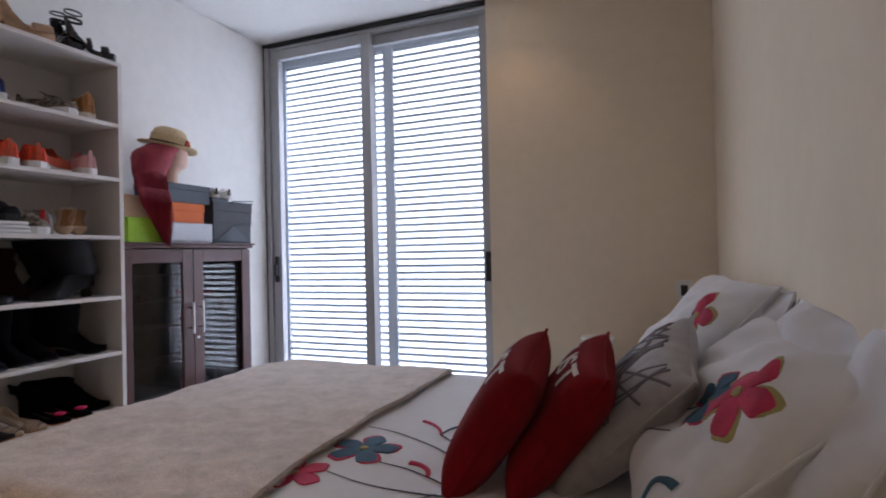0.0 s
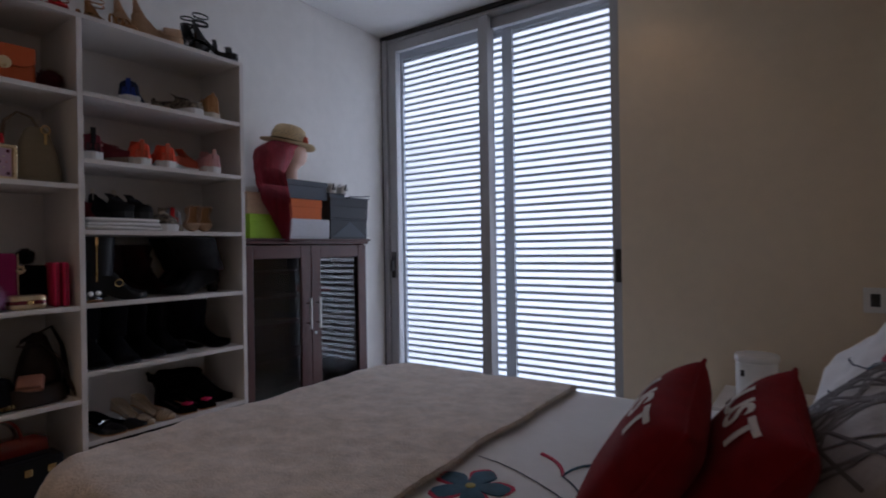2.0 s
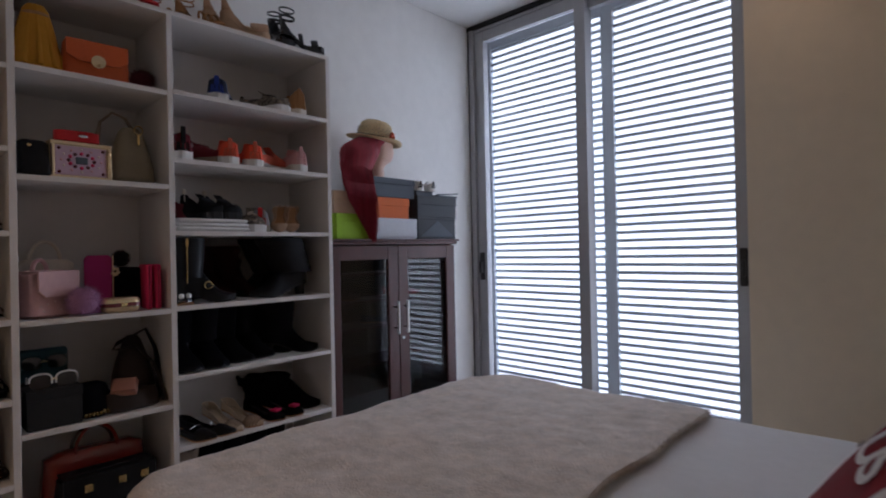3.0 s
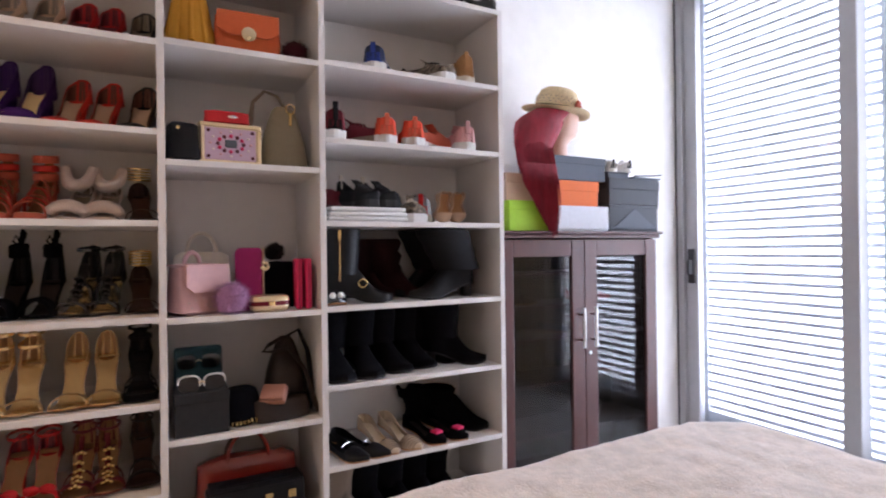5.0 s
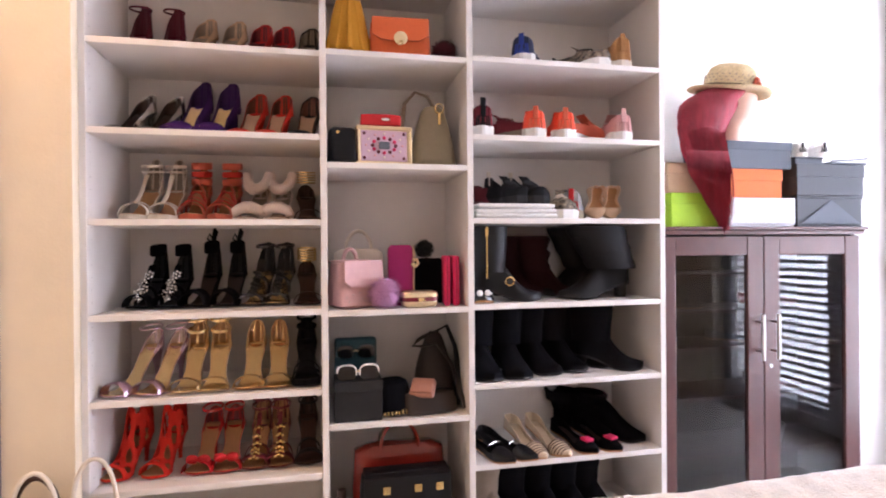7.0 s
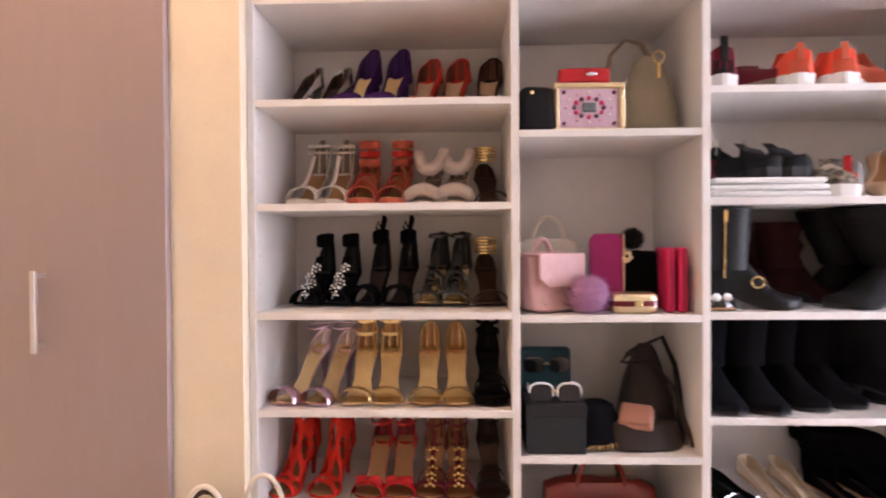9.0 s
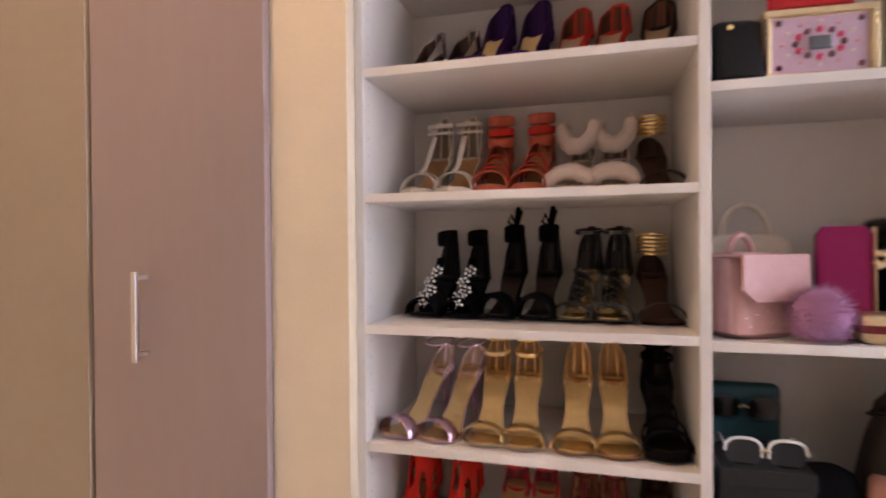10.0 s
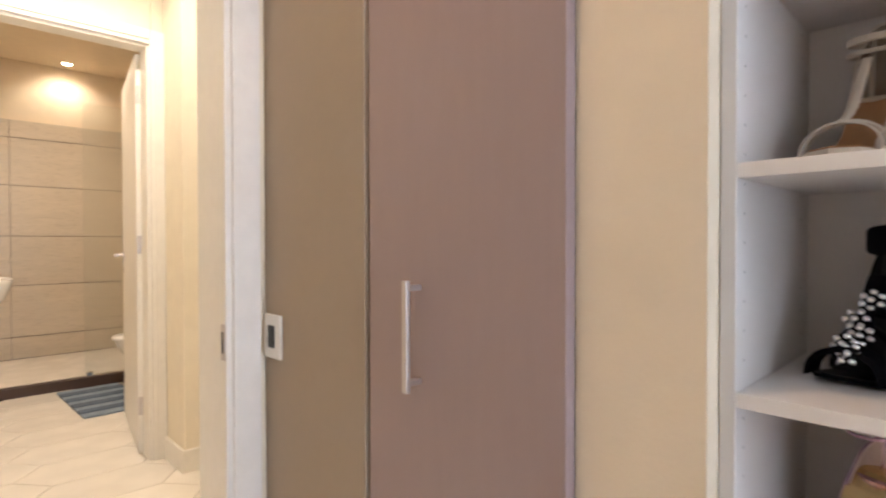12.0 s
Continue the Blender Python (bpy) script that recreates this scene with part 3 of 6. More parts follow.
def cabinet_door(y0, y1, inner):
    z0, z1, w = 0.06, CH - 0.035, 0.070
    door = part("door", box(-0.021, 0.0, y0, y0 + w, z0, z1, 0.003), M["dark_wood"], cabinet)
    part("stile", box(-0.021, 0.0, y1 - w, y1, z0, z1, 0.003), M["dark_wood"], door)
    part("rail", box(-0.020, -0.001, y0 + w, y1 - w, z1 - 0.072, z1, 0.003), M["dark_wood"], door)
    part("rail", box(-0.020, -0.001, y0 + w, y1 - w, z0, z0 + 0.09, 0.003), M["dark_wood"], door)
    part("pane", box(-0.013, -0.009, y0 + w - 0.004, y1 - w + 0.004, z0 + 0.086, z1 - 0.068), M["dimmed_glass"], door)
    hy = y1 - 0.032 if inner == "right" else y0 + 0.032
    handle = part("handle", tube([(0.034, hy, 0.63), (0.034, hy, 0.80)], 0.006, n=10), M["steel"], door, "steel bar handle", 40)
    for z in (0.66, 0.77):
        part("post", tube([(0.0, hy, z), (0.034, hy, z)], 0.004, n=8), M["dark_wood"], handle, "", 40)
    if inner == "left":
        part("keyhole", tube([(0.0, hy - 0.006, 0.60), (0.004, hy - 0.006, 0.60)], 0.007, n=12), M["steel"], door, "", 40)


cabinet_door(0.004, CW / 2 - 0.0015, "right")
cabinet_door(CW / 2 + 0.0015, CW - 0.004, "left")


# Bed
BX0, BX1, BY0, BY1, BTOP = -1.845, 0.10, 0.635, 2.09, 0.535
BED = pose(-1.87, 1.3, 0, 0, 0, 0.5) @ pose(1.87, -1.3, 0)
bed = thing("bed", BED, "double bed with an upholstered base and mattress", "bed")
part("base", box(BX0 + 0.06, BX1, BY0 + 0.05, BY1 - 0.05, 0.05, 0.27, 0.02), M["taupe_cloth"], bed)
part("mattress", box(BX0 + 0.05, BX1, BY0 + 0.04, BY1 - 0.04, 0.271, BTOP - 0.035, 0.05, segments=3), M["mattress"], bed)
for x in (BX0 + 0.12, BX1 - 0.08):
    for y in (BY0 + 0.12, BY1 - 0.12):
        part("leg", box(x - 0.025, x + 0.025, y - 0.025, y + 0.025, 0, 0.05), M["dark_wood"], bed)


def drape(x, y, top, radius, corner, lift=0.0):
    """Where a cloth point lies that is laid over the bed's edges."""
    qx = min(max(x, BX0 + corner), 9)
    qy = min(max(y, BY0 + corner), BY1 - corner)
    d = Vector((x - qx, y - qy, 0))
    far = d.length
    flat = corner - radius
    if far <= flat:
        return Vector((x, y, top + lift))
    d.normalize()
    s = far - flat
    if s < radius * math.pi / 2:
        a = s / radius
        out, drop = radius * math.sin(a), radius * (1 - math.cos(a))
    else:
        out, drop = radius, radius + s - radius * math.pi / 2
    return Vector((qx, qy, 0)) + d * (flat + out) + Vector((0, 0, top + lift - drop))


def cloth(x0, x1, y0, y1, nx, ny, top, radius, corner, wrinkle, thick, edge=None, dimple=0.0):
    bm = bmesh.new()
    rows = []
    for i in range(nx + 1):
        row = []
        for j in range(ny + 1):
            u, v = i / nx, j / ny
            x, y = x0 + (x1 - x0) * u, y0 + (y1 - y0) * v
            if edge:
                x += edge(y) * u
            p = drape(x, y, top, radius, corner)
            p += Vector((0, 0, wrinkle * noise.noise(Vector((x * 2.6, y * 2.6, 3.1))) + wrinkle * 0.4 * noise.noise(Vector((x * 9, y * 9, 7.7))) + dimple * noise.noise(Vector((x * 17, y * 21, 2.2)))))
            row.append(bm.verts.new(p))
        rows.append(row)
    for a, b in zip(rows, rows[1:]):
        for j in range(ny):
            bm.faces.new((a[j], a[j + 1], b[j + 1], b[j]))
    bmesh.ops.recalc_face_normals(bm, faces=bm.faces)
    if sum(f.normal.z for f in bm.faces) < 0:
        bmesh.ops.reverse_faces(bm, faces=bm.faces)
    bmesh.ops.solidify(bm, geom=bm.faces[:], thickness=thick)
    return bm


duvet = thing("duvet", BED, "white duvet with embroidered flowers spread over the bed", "duvet")
duvet_cloth = part("cover", cloth(BX0 - 0.16, BX1 - 0.01, BY0 - 0.3, BY1 + 0.3, 60, 70, BTOP, 0.06, 0.14, 0.006, 0.02), M["duvet"], duvet, "", 60)
BLANKET_EDGE = -0.938


def blanket_edge(y):
    return 0.015 * math.sin(y * 4) - 0.044 * (y - 1.3) + 0.006 * math.sin(y * 17)


blanket = thing("blanket", BED, "thick beige faux-fur blanket across the foot of the bed", "blanket")
fur = part("fur", cloth(BX0 - 0.34, BLANKET_EDGE, BY0 - 0.34, BY1 + 0.30, 90, 130, BTOP + 0.024, 0.07, 0.17, 0.009, 0.012, blanket_edge, 0.005), M["blanket"], blanket, "", 60)


# Cushions and pillows
def pillow_point(u, v, w, h, t, side=1, seed=0.0, crumple=0.0):
    """A point of a stuffed cushion: u, v from -1 to 1 across its face."""
    x = u * w / 2 * (1 - 0.07 * (1 - v * v) * u * u)
    y = v * h / 2 * (1 - 0.07 * (1 - u * u) * v * v)
    fill = max((1 - u ** 4) * (1 - v ** 4), 0.0) ** 0.55
    z = side * t / 2 * fill
    z += crumple * fill ** 0.5 * (noise.noise(Vector((x * 7, y * 7, seed))) + 0.5 * noise.noise(Vector((x * 17, y * 17, seed + 5))))
    if crumple > 0.006:
        z -= 1.1 * crumple * fill * abs(noise.noise(Vector((x * 5.5 + seed, y * 4.5, seed * 1.7))))
    return Vector((x, y, z))


def pillow_mesh(w, h, t, seed=0.0, crumple=0.0, n=44):
    bm = bmesh.new()
    grids = []
    for side in (1, -1):
        grids.append([[bm.verts.new(pillow_point(-1 + 2 * i / n, -1 + 2 * j / n, w, h, t, side, seed + (0 if side > 0 else 9), crumple)) for j in range(n + 1)] for i in range(n + 1)])
    for g in grids:
        for i in range(n):
            for j in range(n):
                bm.faces.new((g[i][j], g[i + 1][j], g[i + 1][j + 1], g[i][j + 1]))
    bmesh.ops.remove_doubles(bm, verts=bm.verts, dist=0.0004)
    return bm


def seam(w, h, r, t, seed):
    pts = []
    n = 20
    for a, b in (((-1, -1), (1, -1)), ((1, -1), (1, 1)), ((1, 1), (-1, 1)), ((-1, 1), (-1, -1))):
        for k in range(n):
            f = k / n
            pts.append(pillow_point(a[0] + (b[0] - a[0]) * f, a[1] + (b[1] - a[1]) * f, w, h, t, 1, seed))
    return tube(pts, r, n=6, closed=True)


def petal_shape(cx, cy, angle, length, width, n=18):
    pts = []
    for k in range(n):
        a = 2 * math.pi * k / n
        r = 1 + 0.06 * math.sin(5 * a + angle)
        px, py = length * (0.5 + 0.5 * math.cos(a) * r), width * 0.5 * math.sin(a) * r * (0.75 + 0.25 * math.cos(a))
        pts.append((cx + px * math.cos(angle) - py * math.sin(angle), cy + px * math.sin(angle) + py * math.cos(angle)))
    return pts


def patch(points, place, lift):
    """A stitched patch: a fan of rings laid on a surface by place(x, y)."""
    cx, cy = sum(p[0] for p in points) / len(points), sum(p[1] for p in points) / len(points)
    bm = bmesh.new()
    rings = []
    for f, up in ((1.0, -0.0015), (0.97, lift), (0.66, lift * 1.25), (0.33, lift * 1.3)):
        rings.append([bm.verts.new(place(cx + (x - cx) * f, cy + (y - cy) * f, up)) for x, y in points])
    n = len(points)
    for a, b in zip(rings, rings[1:]):
        for i in range(n):
            bm.faces.new((a[i], a[(i + 1) % n], b[(i + 1) % n], b[i]))
    mid = bm.verts.new(place(cx, cy, lift * 1.3))
    for i in range(n):
        bm.faces.new((rings[-1][i], rings[-1][(i + 1) % n], mid))
    return bm


def stitched_line(points, place, r=0.0022, taper=True):
    path = []
    for a, b in zip(points, points[1:]):
        for k in range(5):
            path.append((a[0] + (b[0] - a[0]) * k / 5, a[1] + (b[1] - a[1]) * k / 5))
    path.append(points[-1])
    return tube([place(x, y, 0.0012) for x, y in path], (lambda f: r * (0.7 + 0.6 * f)) if taper else r, n=6, flat=0.5)


def arc(p, q, bulge, n=7):
    """Points of a curved line from p to q."""
    p, q = Vector((*p, 0)), Vector((*q, 0))
    side = Vector((-(q - p).y, (q - p).x, 0))
    return [tuple((p + (q - p) * (k / n) + side * (bulge * 4 * (k / n) * (1 - k / n)))[:2]) for k in range(n + 1)]


def flower(parent, place, cx, cy, size, colour, rim, turn=0.0, petals=5):
    """An embroidered flower of petals with rims and a heart."""
    for k in range(petals):
        a = turn + 2 * math.pi * k / petals
        if rim:
            part("petal_rim", patch(petal_shape(cx + 0.1 * size * math.cos(a), cy + 0.1 * size * math.sin(a), a + 0.12, size * 0.97, size * 0.86), place, 0.0014), M[rim], parent)
        part("petal", patch(petal_shape(cx + 0.06 * size * math.cos(a), cy + 0.06 * size * math.sin(a), a, size * 0.92, size * 0.80), place, 0.0026), M[colour], parent)
    part("heart", patch([(cx + 0.13 * size * math.cos(b * 0.52), cy + 0.13 * size * math.sin(b * 0.52)) for b in range(12)], place, 0.0042), M["petal_olive"], parent)


def on_duvet(x, y, up):
    p = drape(x, y, BTOP, 0.06, 0.14)
    p.z += 0.006 * noise.noise(Vector((x * 2.6, y * 2.6, 3.1))) + 0.0024 * noise.noise(Vector((x * 9, y * 9, 7.7))) + up + 0.0005
    return p


def on_cover(x, y, up):
    return on_duvet(x - 0.046, y - 0.012, up)


flower(duvet, on_cover, -0.815, 1.17, 0.092, "petal_blue", "petal_pink", 0.3)
flower(duvet, on_cover, -0.895, 0.985, 0.085, "petal_pink", None, 0.9)
for p, q, b in (((-0.89, 1.33), (-0.50, 1.10), 0.10), ((-0.56, 1.13), (-0.665, 1.33), -0.12), ((-0.74, 1.11), (-0.50, 1.01), 0.05), ((-0.83, 1.02), (-0.52, 0.985), -0.05), ((-0.54, 0.99), (-0.73, 0.86), 0.06)):
    part("stem", stitched_line(arc(p, q, b), on_cover), M["stem"], duvet)
for p, q, b, w, colour in (((-0.665, 1.33), (-0.76, 1.43), -0.12, 0.016, "petal_pink"), ((-0.665, 1.33), (-0.60, 1.45), 0.16, 0.014, "petal_blue"), ((-0.59, 1.06), (-0.66, 1.12), -0.2, 0.022, "petal_pink"),
                           ((-0.66, 0.89), (-0.735, 0.85), 0.08, 0.016, "petal_blue"), ((-0.50, 0.85), (-0.58, 0.86), 0.05, 0.016, "petal_olive")):
    part("leaf", stitched_line(arc(p, q, b), on_cover, w / 2 * 0.7), M[colour], duvet)


def letters_on(parent, text, place, size, mat):
    """Letters of the built-in font, laid on a cushion's face by place(x, y, up)."""
    at = 0.0
    widths = {"J": 0.5, "U": 0.66, "S": 0.6, "T": 0.62}
    total = sum(widths[c] for c in text)
    for c in text:
        curve = bpy.data.curves.new("letter", "FONT")
        curve.body, curve.size, curve.offset, curve.resolution_u = c, 1.0, 0.03, 4
        ob = new("letter_source", curve)
        data = bpy.data.meshes.new_from_object(ob)
        bpy.data.objects.remove(ob)
        bm = bmesh.new()
        bm.from_mesh(data)
        bmesh.ops.triangulate(bm, faces=bm.faces)
        bmesh.ops.subdivide_edges(bm, edges=[e for e in bm.edges if e.calc_length() > 0.15], cuts=3, use_grid_fill=True)
        bmesh.ops.triangulate(bm, faces=bm.faces)
        for v in bm.verts:
            v.co = place((v.co.x + at - total / 2) * size[0], (v.co.y - 0.36) * size[1] + 0.108, 0.0035)
        part("letter", bm, mat, parent)
        at += widths[c]


def cushion(name, m, w, h, t, mat, label, seed, crumple=0.004, trim=None, category="cushion", group=""):
    ob = thing(name, m, label, category, group)
    part("case", pillow_mesh(w, h, t, seed, crumple), mat, ob, "", 60)
    part("seam", seam(w, h, 0.004, t, seed), trim or mat, ob, "", 60)

    def place(x, y, up):
        u, v = min(max(2 * x / w, -1), 1), min(max(2 * y / h, -1), 1)
        return pillow_point(u, v, w, h, t, 1, seed, crumple) + Vector((0, 0, up))
    return ob, place


# Face of a cushion looks along its local z. Turned to look at the foot of the bed and leant back.
def propped(x, y, z, lean, swing=0.0, spin=0.0):
    return BED @ pose(x, y, z) @ pose(0, 0, 0, 0, 0, swing) @ pose(0, 0, 0, 0, -(90 - lean), 0) @ pose(0, 0, 0, 0, 0, -90 + spin)


REDS = "red cushions on the bed"
for x, y, z, lean, swing, spin in ((-0.488, 1.13, 0.678, 33, 9, -8), (-0.35, 1.16, 0.676, 36, 9, -8)):
    ob, place = cushion("throw_cushion", propped(x, y, z, lean, swing, spin), 0.345, 0.345, 0.125, M["red_cloth"], "deep red cushion with pale printed letters, leaning on pillows", 1.3 + x, 0.003, None, "cushion", REDS)
    letters_on(ob, "JUST", place, (0.106, 0.085), M["letter"])
ob, place = cushion("silver_cushion", propped(-0.212, 1.235, 0.69, 43, 6, -13), 0.43, 0.40, 0.13, M["grey_cloth"], "shiny grey cushion with a crackle of dark lines", 4.0, 0.010)
for k in range(44):
    a, r = random.uniform(0, math.pi), random.uniform(-0.17, 0.17)
    c, s = math.cos(a), math.sin(a)
    pts = [(r * -s + c * d, r * c + s * d) for d in np.linspace(-0.3, 0.3, 48)]
    pts = [(x + 0.008 * math.sin(9 * y), y) for x, y in pts if abs(x) < 0.195 and abs(y) < 0.175]
    if len(pts) > 3:
        part("line", tube([place(x, y, 0.0010) for x, y in pts], 0.0038, n=5, flat=0.4), M["grey_line"], ob)

PILLOWS = "flowered pillows"
for x, y, z, lean, swing, seed in ((-0.035, 1.10, 0.712, 49, 4, 11.0), (-0.05, 1.765, 0.765, 42, 5, 12.0)):
    ob, place = cushion("flower_pillow", propped(x, y, z, lean, swing), 0.66, 0.46, 0.16, M["duvet"], "plump white pillow embroidered with pink and blue flowers", seed, 0.026, None, "pillow", PILLOWS)
    flower(ob, place, 0.205, 0.055, 0.082, "petal_pink", "petal_olive", 0.2)
    flower(ob, place, 0.115, 0.01, 0.07, "petal_blue", "petal_pink", 0.6)
    for p, q, b in (((0.09, 0.0), (-0.12, -0.06), 0.15), ((0.1, -0.08), (-0.06, -0.16), 0.12)):
        part("stem", stitched_line(arc(p, q, b), place), M["stem"], ob)
    part("leaf", stitched_line(arc((0.24, -0.17), (0.27, -0.11), 0.3), place, 0.007), M["petal_blue"], ob)
for x, y, z, lean, swing, seed in ((0.075, 1.02, 0.745, 26, 2, 21.0), (0.085, 1.70, 0.745, 22, -2, 22.0)):
    cushion("plain_pillow", propped(x, y, z, lean, swing), 0.64, 0.40, 0.11, M["duvet"], "plain crumpled white pillow behind the flowered one", seed, 0.03, None, "pillow", "plain pillows")

# Night table with a jar, beyond the bed
table = thing("night_table", pose(-0.37, 2.72, -0.035), "small white night table between bed and wall", "night table")
part("top", box(-0.21, 0.21, -0.2, 0.2, 0.43, 0.455, 0.004), M["board"], table)
for x in (-0.205, 0.19):
    part("side", box(x, x + 0.015, -0.195, 0.195, 0.036, 0.4295), M["board"], table)
part("drawer_front", box(-0.188, 0.188, -0.195, -0.178, 0.25, 0.425, 0.003), M["board"], table)
part("back", box(-0.188, 0.188, 0.178, 0.192, 0.036, 0.4295), M["board"], table)
jar = thing("jar", pose(-0.44, 2.74, 0.4205), "white lidded jar with a small dark mark", "jar")
part("body", lathe([(0.07, 0), (0.078, 0.006), (0.079, 0.145), (0.074, 0.155)], 28), M["ceramic"], jar, "", 40)
part("lid", lathe([(0.081, 0.156), (0.083, 0.16), (0.083, 0.178), (0.078, 0.184), (0.02, 0.185)], 28), M["ceramic"], jar, "", 40)
part("mark", box(-0.052, -0.038, -0.0705, -0.062, 0.10, 0.125), M["plastic_dark"], jar)


def smooth(a, b, v):
    f = min(max((v - a) / (b - a), 0), 1)
    return f * f * (3 - 2 * f)


# Boxes, head, wig and hat on the cabinet
def shoe_box(x0, x1, y0, y1, z0, z1, colour, label, lid_colour=None, lid=0.04, turn=0.0):
    ob = thing("shoe_box", pose((x0 + x1) / 2, (y0 + y1) / 2, z0, 0, 0, turn), label, "box", "boxes on the cabinet")
    a, b, h = (x1 - x0) / 2, (y1 - y0) / 2, z1 - z0
    part("carton", box(-a + 0.003, a - 0.003, -b + 0.003, b - 0.003, 0, h - 0.003, 0.002), paint(colour, "card"), ob)
    part("lid", box(-a, a, -b, b, h - lid, h, 0.002), paint(lid_colour or colour, "card"), ob)
    return ob


CT = CH + 0.0005
shoe_box(-2.81, -2.57, 1.829, 2.062, CT, CT + 0.126, "lime", "bright lime green shoe box on the cabinet")
shoe_box(-2.81, -2.565, 2.066, 2.364, CT, CT + 0.110, "mist", "plain white shoe box on the cabinet", lid=0.1)
shoe_box(-2.81, -2.58, 1.822, 2.04, CT + 0.127, CT + 0.238, "nude", "beige shoe box stacked on the green one")
shoe_box(-2.81, -2.575, 2.05, 2.318, CT + 0.111, CT + 0.221, "boxorange", "orange shoe box stacked in the middle", lid=0.045)
shoe_box(-2.81, -2.568, 2.05, 2.357, CT + 0.222, CT + 0.325, "slate", "dark blue-grey shoe box on top of the stack", lid=0.032, turn=1.0)
dark = shoe_box(-2.80, -2.562, 2.369, 2.682, CT, CT + 0.122, "charcoal", "large charcoal cardboard box on the cabinet", lid=0.012)
part("flap", loft([[(0.1195, -0.14, 0.012), (0.1195, 0.0, 0.105), (0.1195, 0.14, 0.012)], [(0.122, -0.14, 0.012), (0.122, 0.0, 0.105), (0.122, 0.14, 0.012)]]), paint("slate", "card"), dark, "folded triangular flap")
shoe_box(-2.80, -2.558, 2.365, 2.686, CT + 0.123, CT + 0.244, "charcoal", "charcoal cardboard box stacked on the other", lid=0.05)
slab = thing("flat_box", pose(-2.68, 2.43, CT + 0.2445), "thin dark flat box under the white shoes", "box")
part("carton", box(-0.11, 0.115, -0.065, 0.062, 0.0, 0.018, 0.002), paint("slate", "card"), slab)
part("lid", box(-0.112, 0.117, -0.067, 0.064, 0.0181, 0.026, 0.002), paint("charcoal", "card"), slab)
tray = thing("folded_card", pose(-2.66, 2.60, CT + 0.2445, 0, 2, 3), "thin dark card lying on the box", "card")
part("sheet", box(-0.1, 0.1, -0.085, 0.10, 0.005, 0.013, 0.002), paint("slate", "card"), tray)
part("raised_edge", tube([(0.098, -0.08, 0.016), (0.10, 0.02, 0.022), (0.098, 0.10, 0.030)], 0.006, n=6, flat=0.6), paint("slate", "card"), tray, "", 60)


def mannequin():
    rings = []
    for z, a, b, cy in ((0.0, 0.055, 0.055, -0.015), (0.02, 0.05, 0.05, -0.012), (0.06, 0.045, 0.046, -0.008), (0.085, 0.048, 0.056, 0.004), (0.10, 0.055, 0.072, 0.014), (0.125, 0.064, 0.085, 0.014),
                        (0.16, 0.071, 0.092, 0.006), (0.20, 0.074, 0.096, 0.0), (0.235, 0.068, 0.088, -0.003), (0.262, 0.045, 0.06, -0.005), (0.272, 0.012, 0.016, -0.005)):
        ring = ellipse(0, cy, z, a, b, 28)
        rings.append([(x, y + (0.018 * math.exp(-((z - 0.155) / 0.018) ** 2) * math.exp(-(x / 0.012) ** 2) if y > 0.05 else 0), h) for x, y, h in ring])
    ob = part("mannequin_head", loft(rings), M["mannequin"], None, "", 60)
    ob.matrix_world = pose(-2.665, 2.165, CT + 0.3255, 0, 0, -8)
    return tagged(ob, "plain skin-coloured mannequin head wearing a wig and hat", "mannequin head")


mannequin()
HEAD = pose(-2.66, 2.15, CT + 0.3255)
wig = thing("wig", HEAD, "long dark red wig hanging over the boxes", "wig")


WIG_Z = (-0.325, -0.29, -0.246, -0.203, -0.164, -0.132, -0.096, -0.062, -0.029, 0.017, 0.062, 0.107, 0.155, 0.205, 0.25)
WIG_LEFT = (-0.128, -0.152, -0.184, -0.21, -0.236, -0.262, -0.27, -0.285, -0.288, -0.28, -0.27, -0.255, -0.23, -0.13, -0.05)
WIG_RIGHT = (-0.101, -0.094, -0.091, -0.093, -0.094, -0.095, -0.098, -0.111, -0.123, -0.099, -0.062, -0.035, -0.012, 0.055, 0.045)


def wig_span(z):
    return float(np.interp(z, WIG_Z, WIG_LEFT)), float(np.interp(z, WIG_Z, WIG_RIGHT))


def wig_shell():
    rings = []
    for k in range(26):
        f = k / 25
        z = 0.262 - 0.60 * f
        lo, hi = wig_span(z)
        cx, cy, spread = 0.105 * min(f * 1.8, 1), (lo + hi) / 2, (hi - lo) / 2 * 0.96
        depth = 0.085 if f < 0.25 else 0.085 - 0.068 * min((f - 0.25) / 0.22, 1)
        if f < 0.12:
            depth *= (f / 0.12) ** 0.5 * 0.9 + 0.1
        ring = []
        for x, y, h in ellipse(cx, cy, z, depth, spread, 48):
            wave = 1 + 0.06 * noise.noise(Vector((x * 60, y * 70, z * 4)))
            ring.append((cx + (x - cx) * wave, cy + (y - cy) * wave, h))
        rings.append(ring)
    return loft(rings)


part("hair_mass", wig_shell(), M["hair_red"], wig, "", 70)
for k in range(210):
    q, sway = random.random(), random.uniform(-0.012, 0.012)
    end = -0.27 - 0.10 * random.random() * (1 - abs(q - 0.6))
    pts = []
    for z, x in ((0.19, 0.055), (0.11, 0.098), (0.03, 0.116), (-0.05, 0.124), (-0.13, 0.125), (-0.2, 0.125), (end, 0.122)):
        lo, hi = wig_span(z)
        edge = 1.0 - 0.35 * (2 * q - 1) ** 2 if z > 0.0 else 1.0
        pts.append((x * edge + random.uniform(-0.002, 0.004), lo + (hi - lo) * q + sway * (0.2 - z) * 2, z))
    part("lock", tube(pts, lambda q: 0.0036 * (1.12 - q), n=5, flat=0.6), M["hair_red"], wig, "", 60)

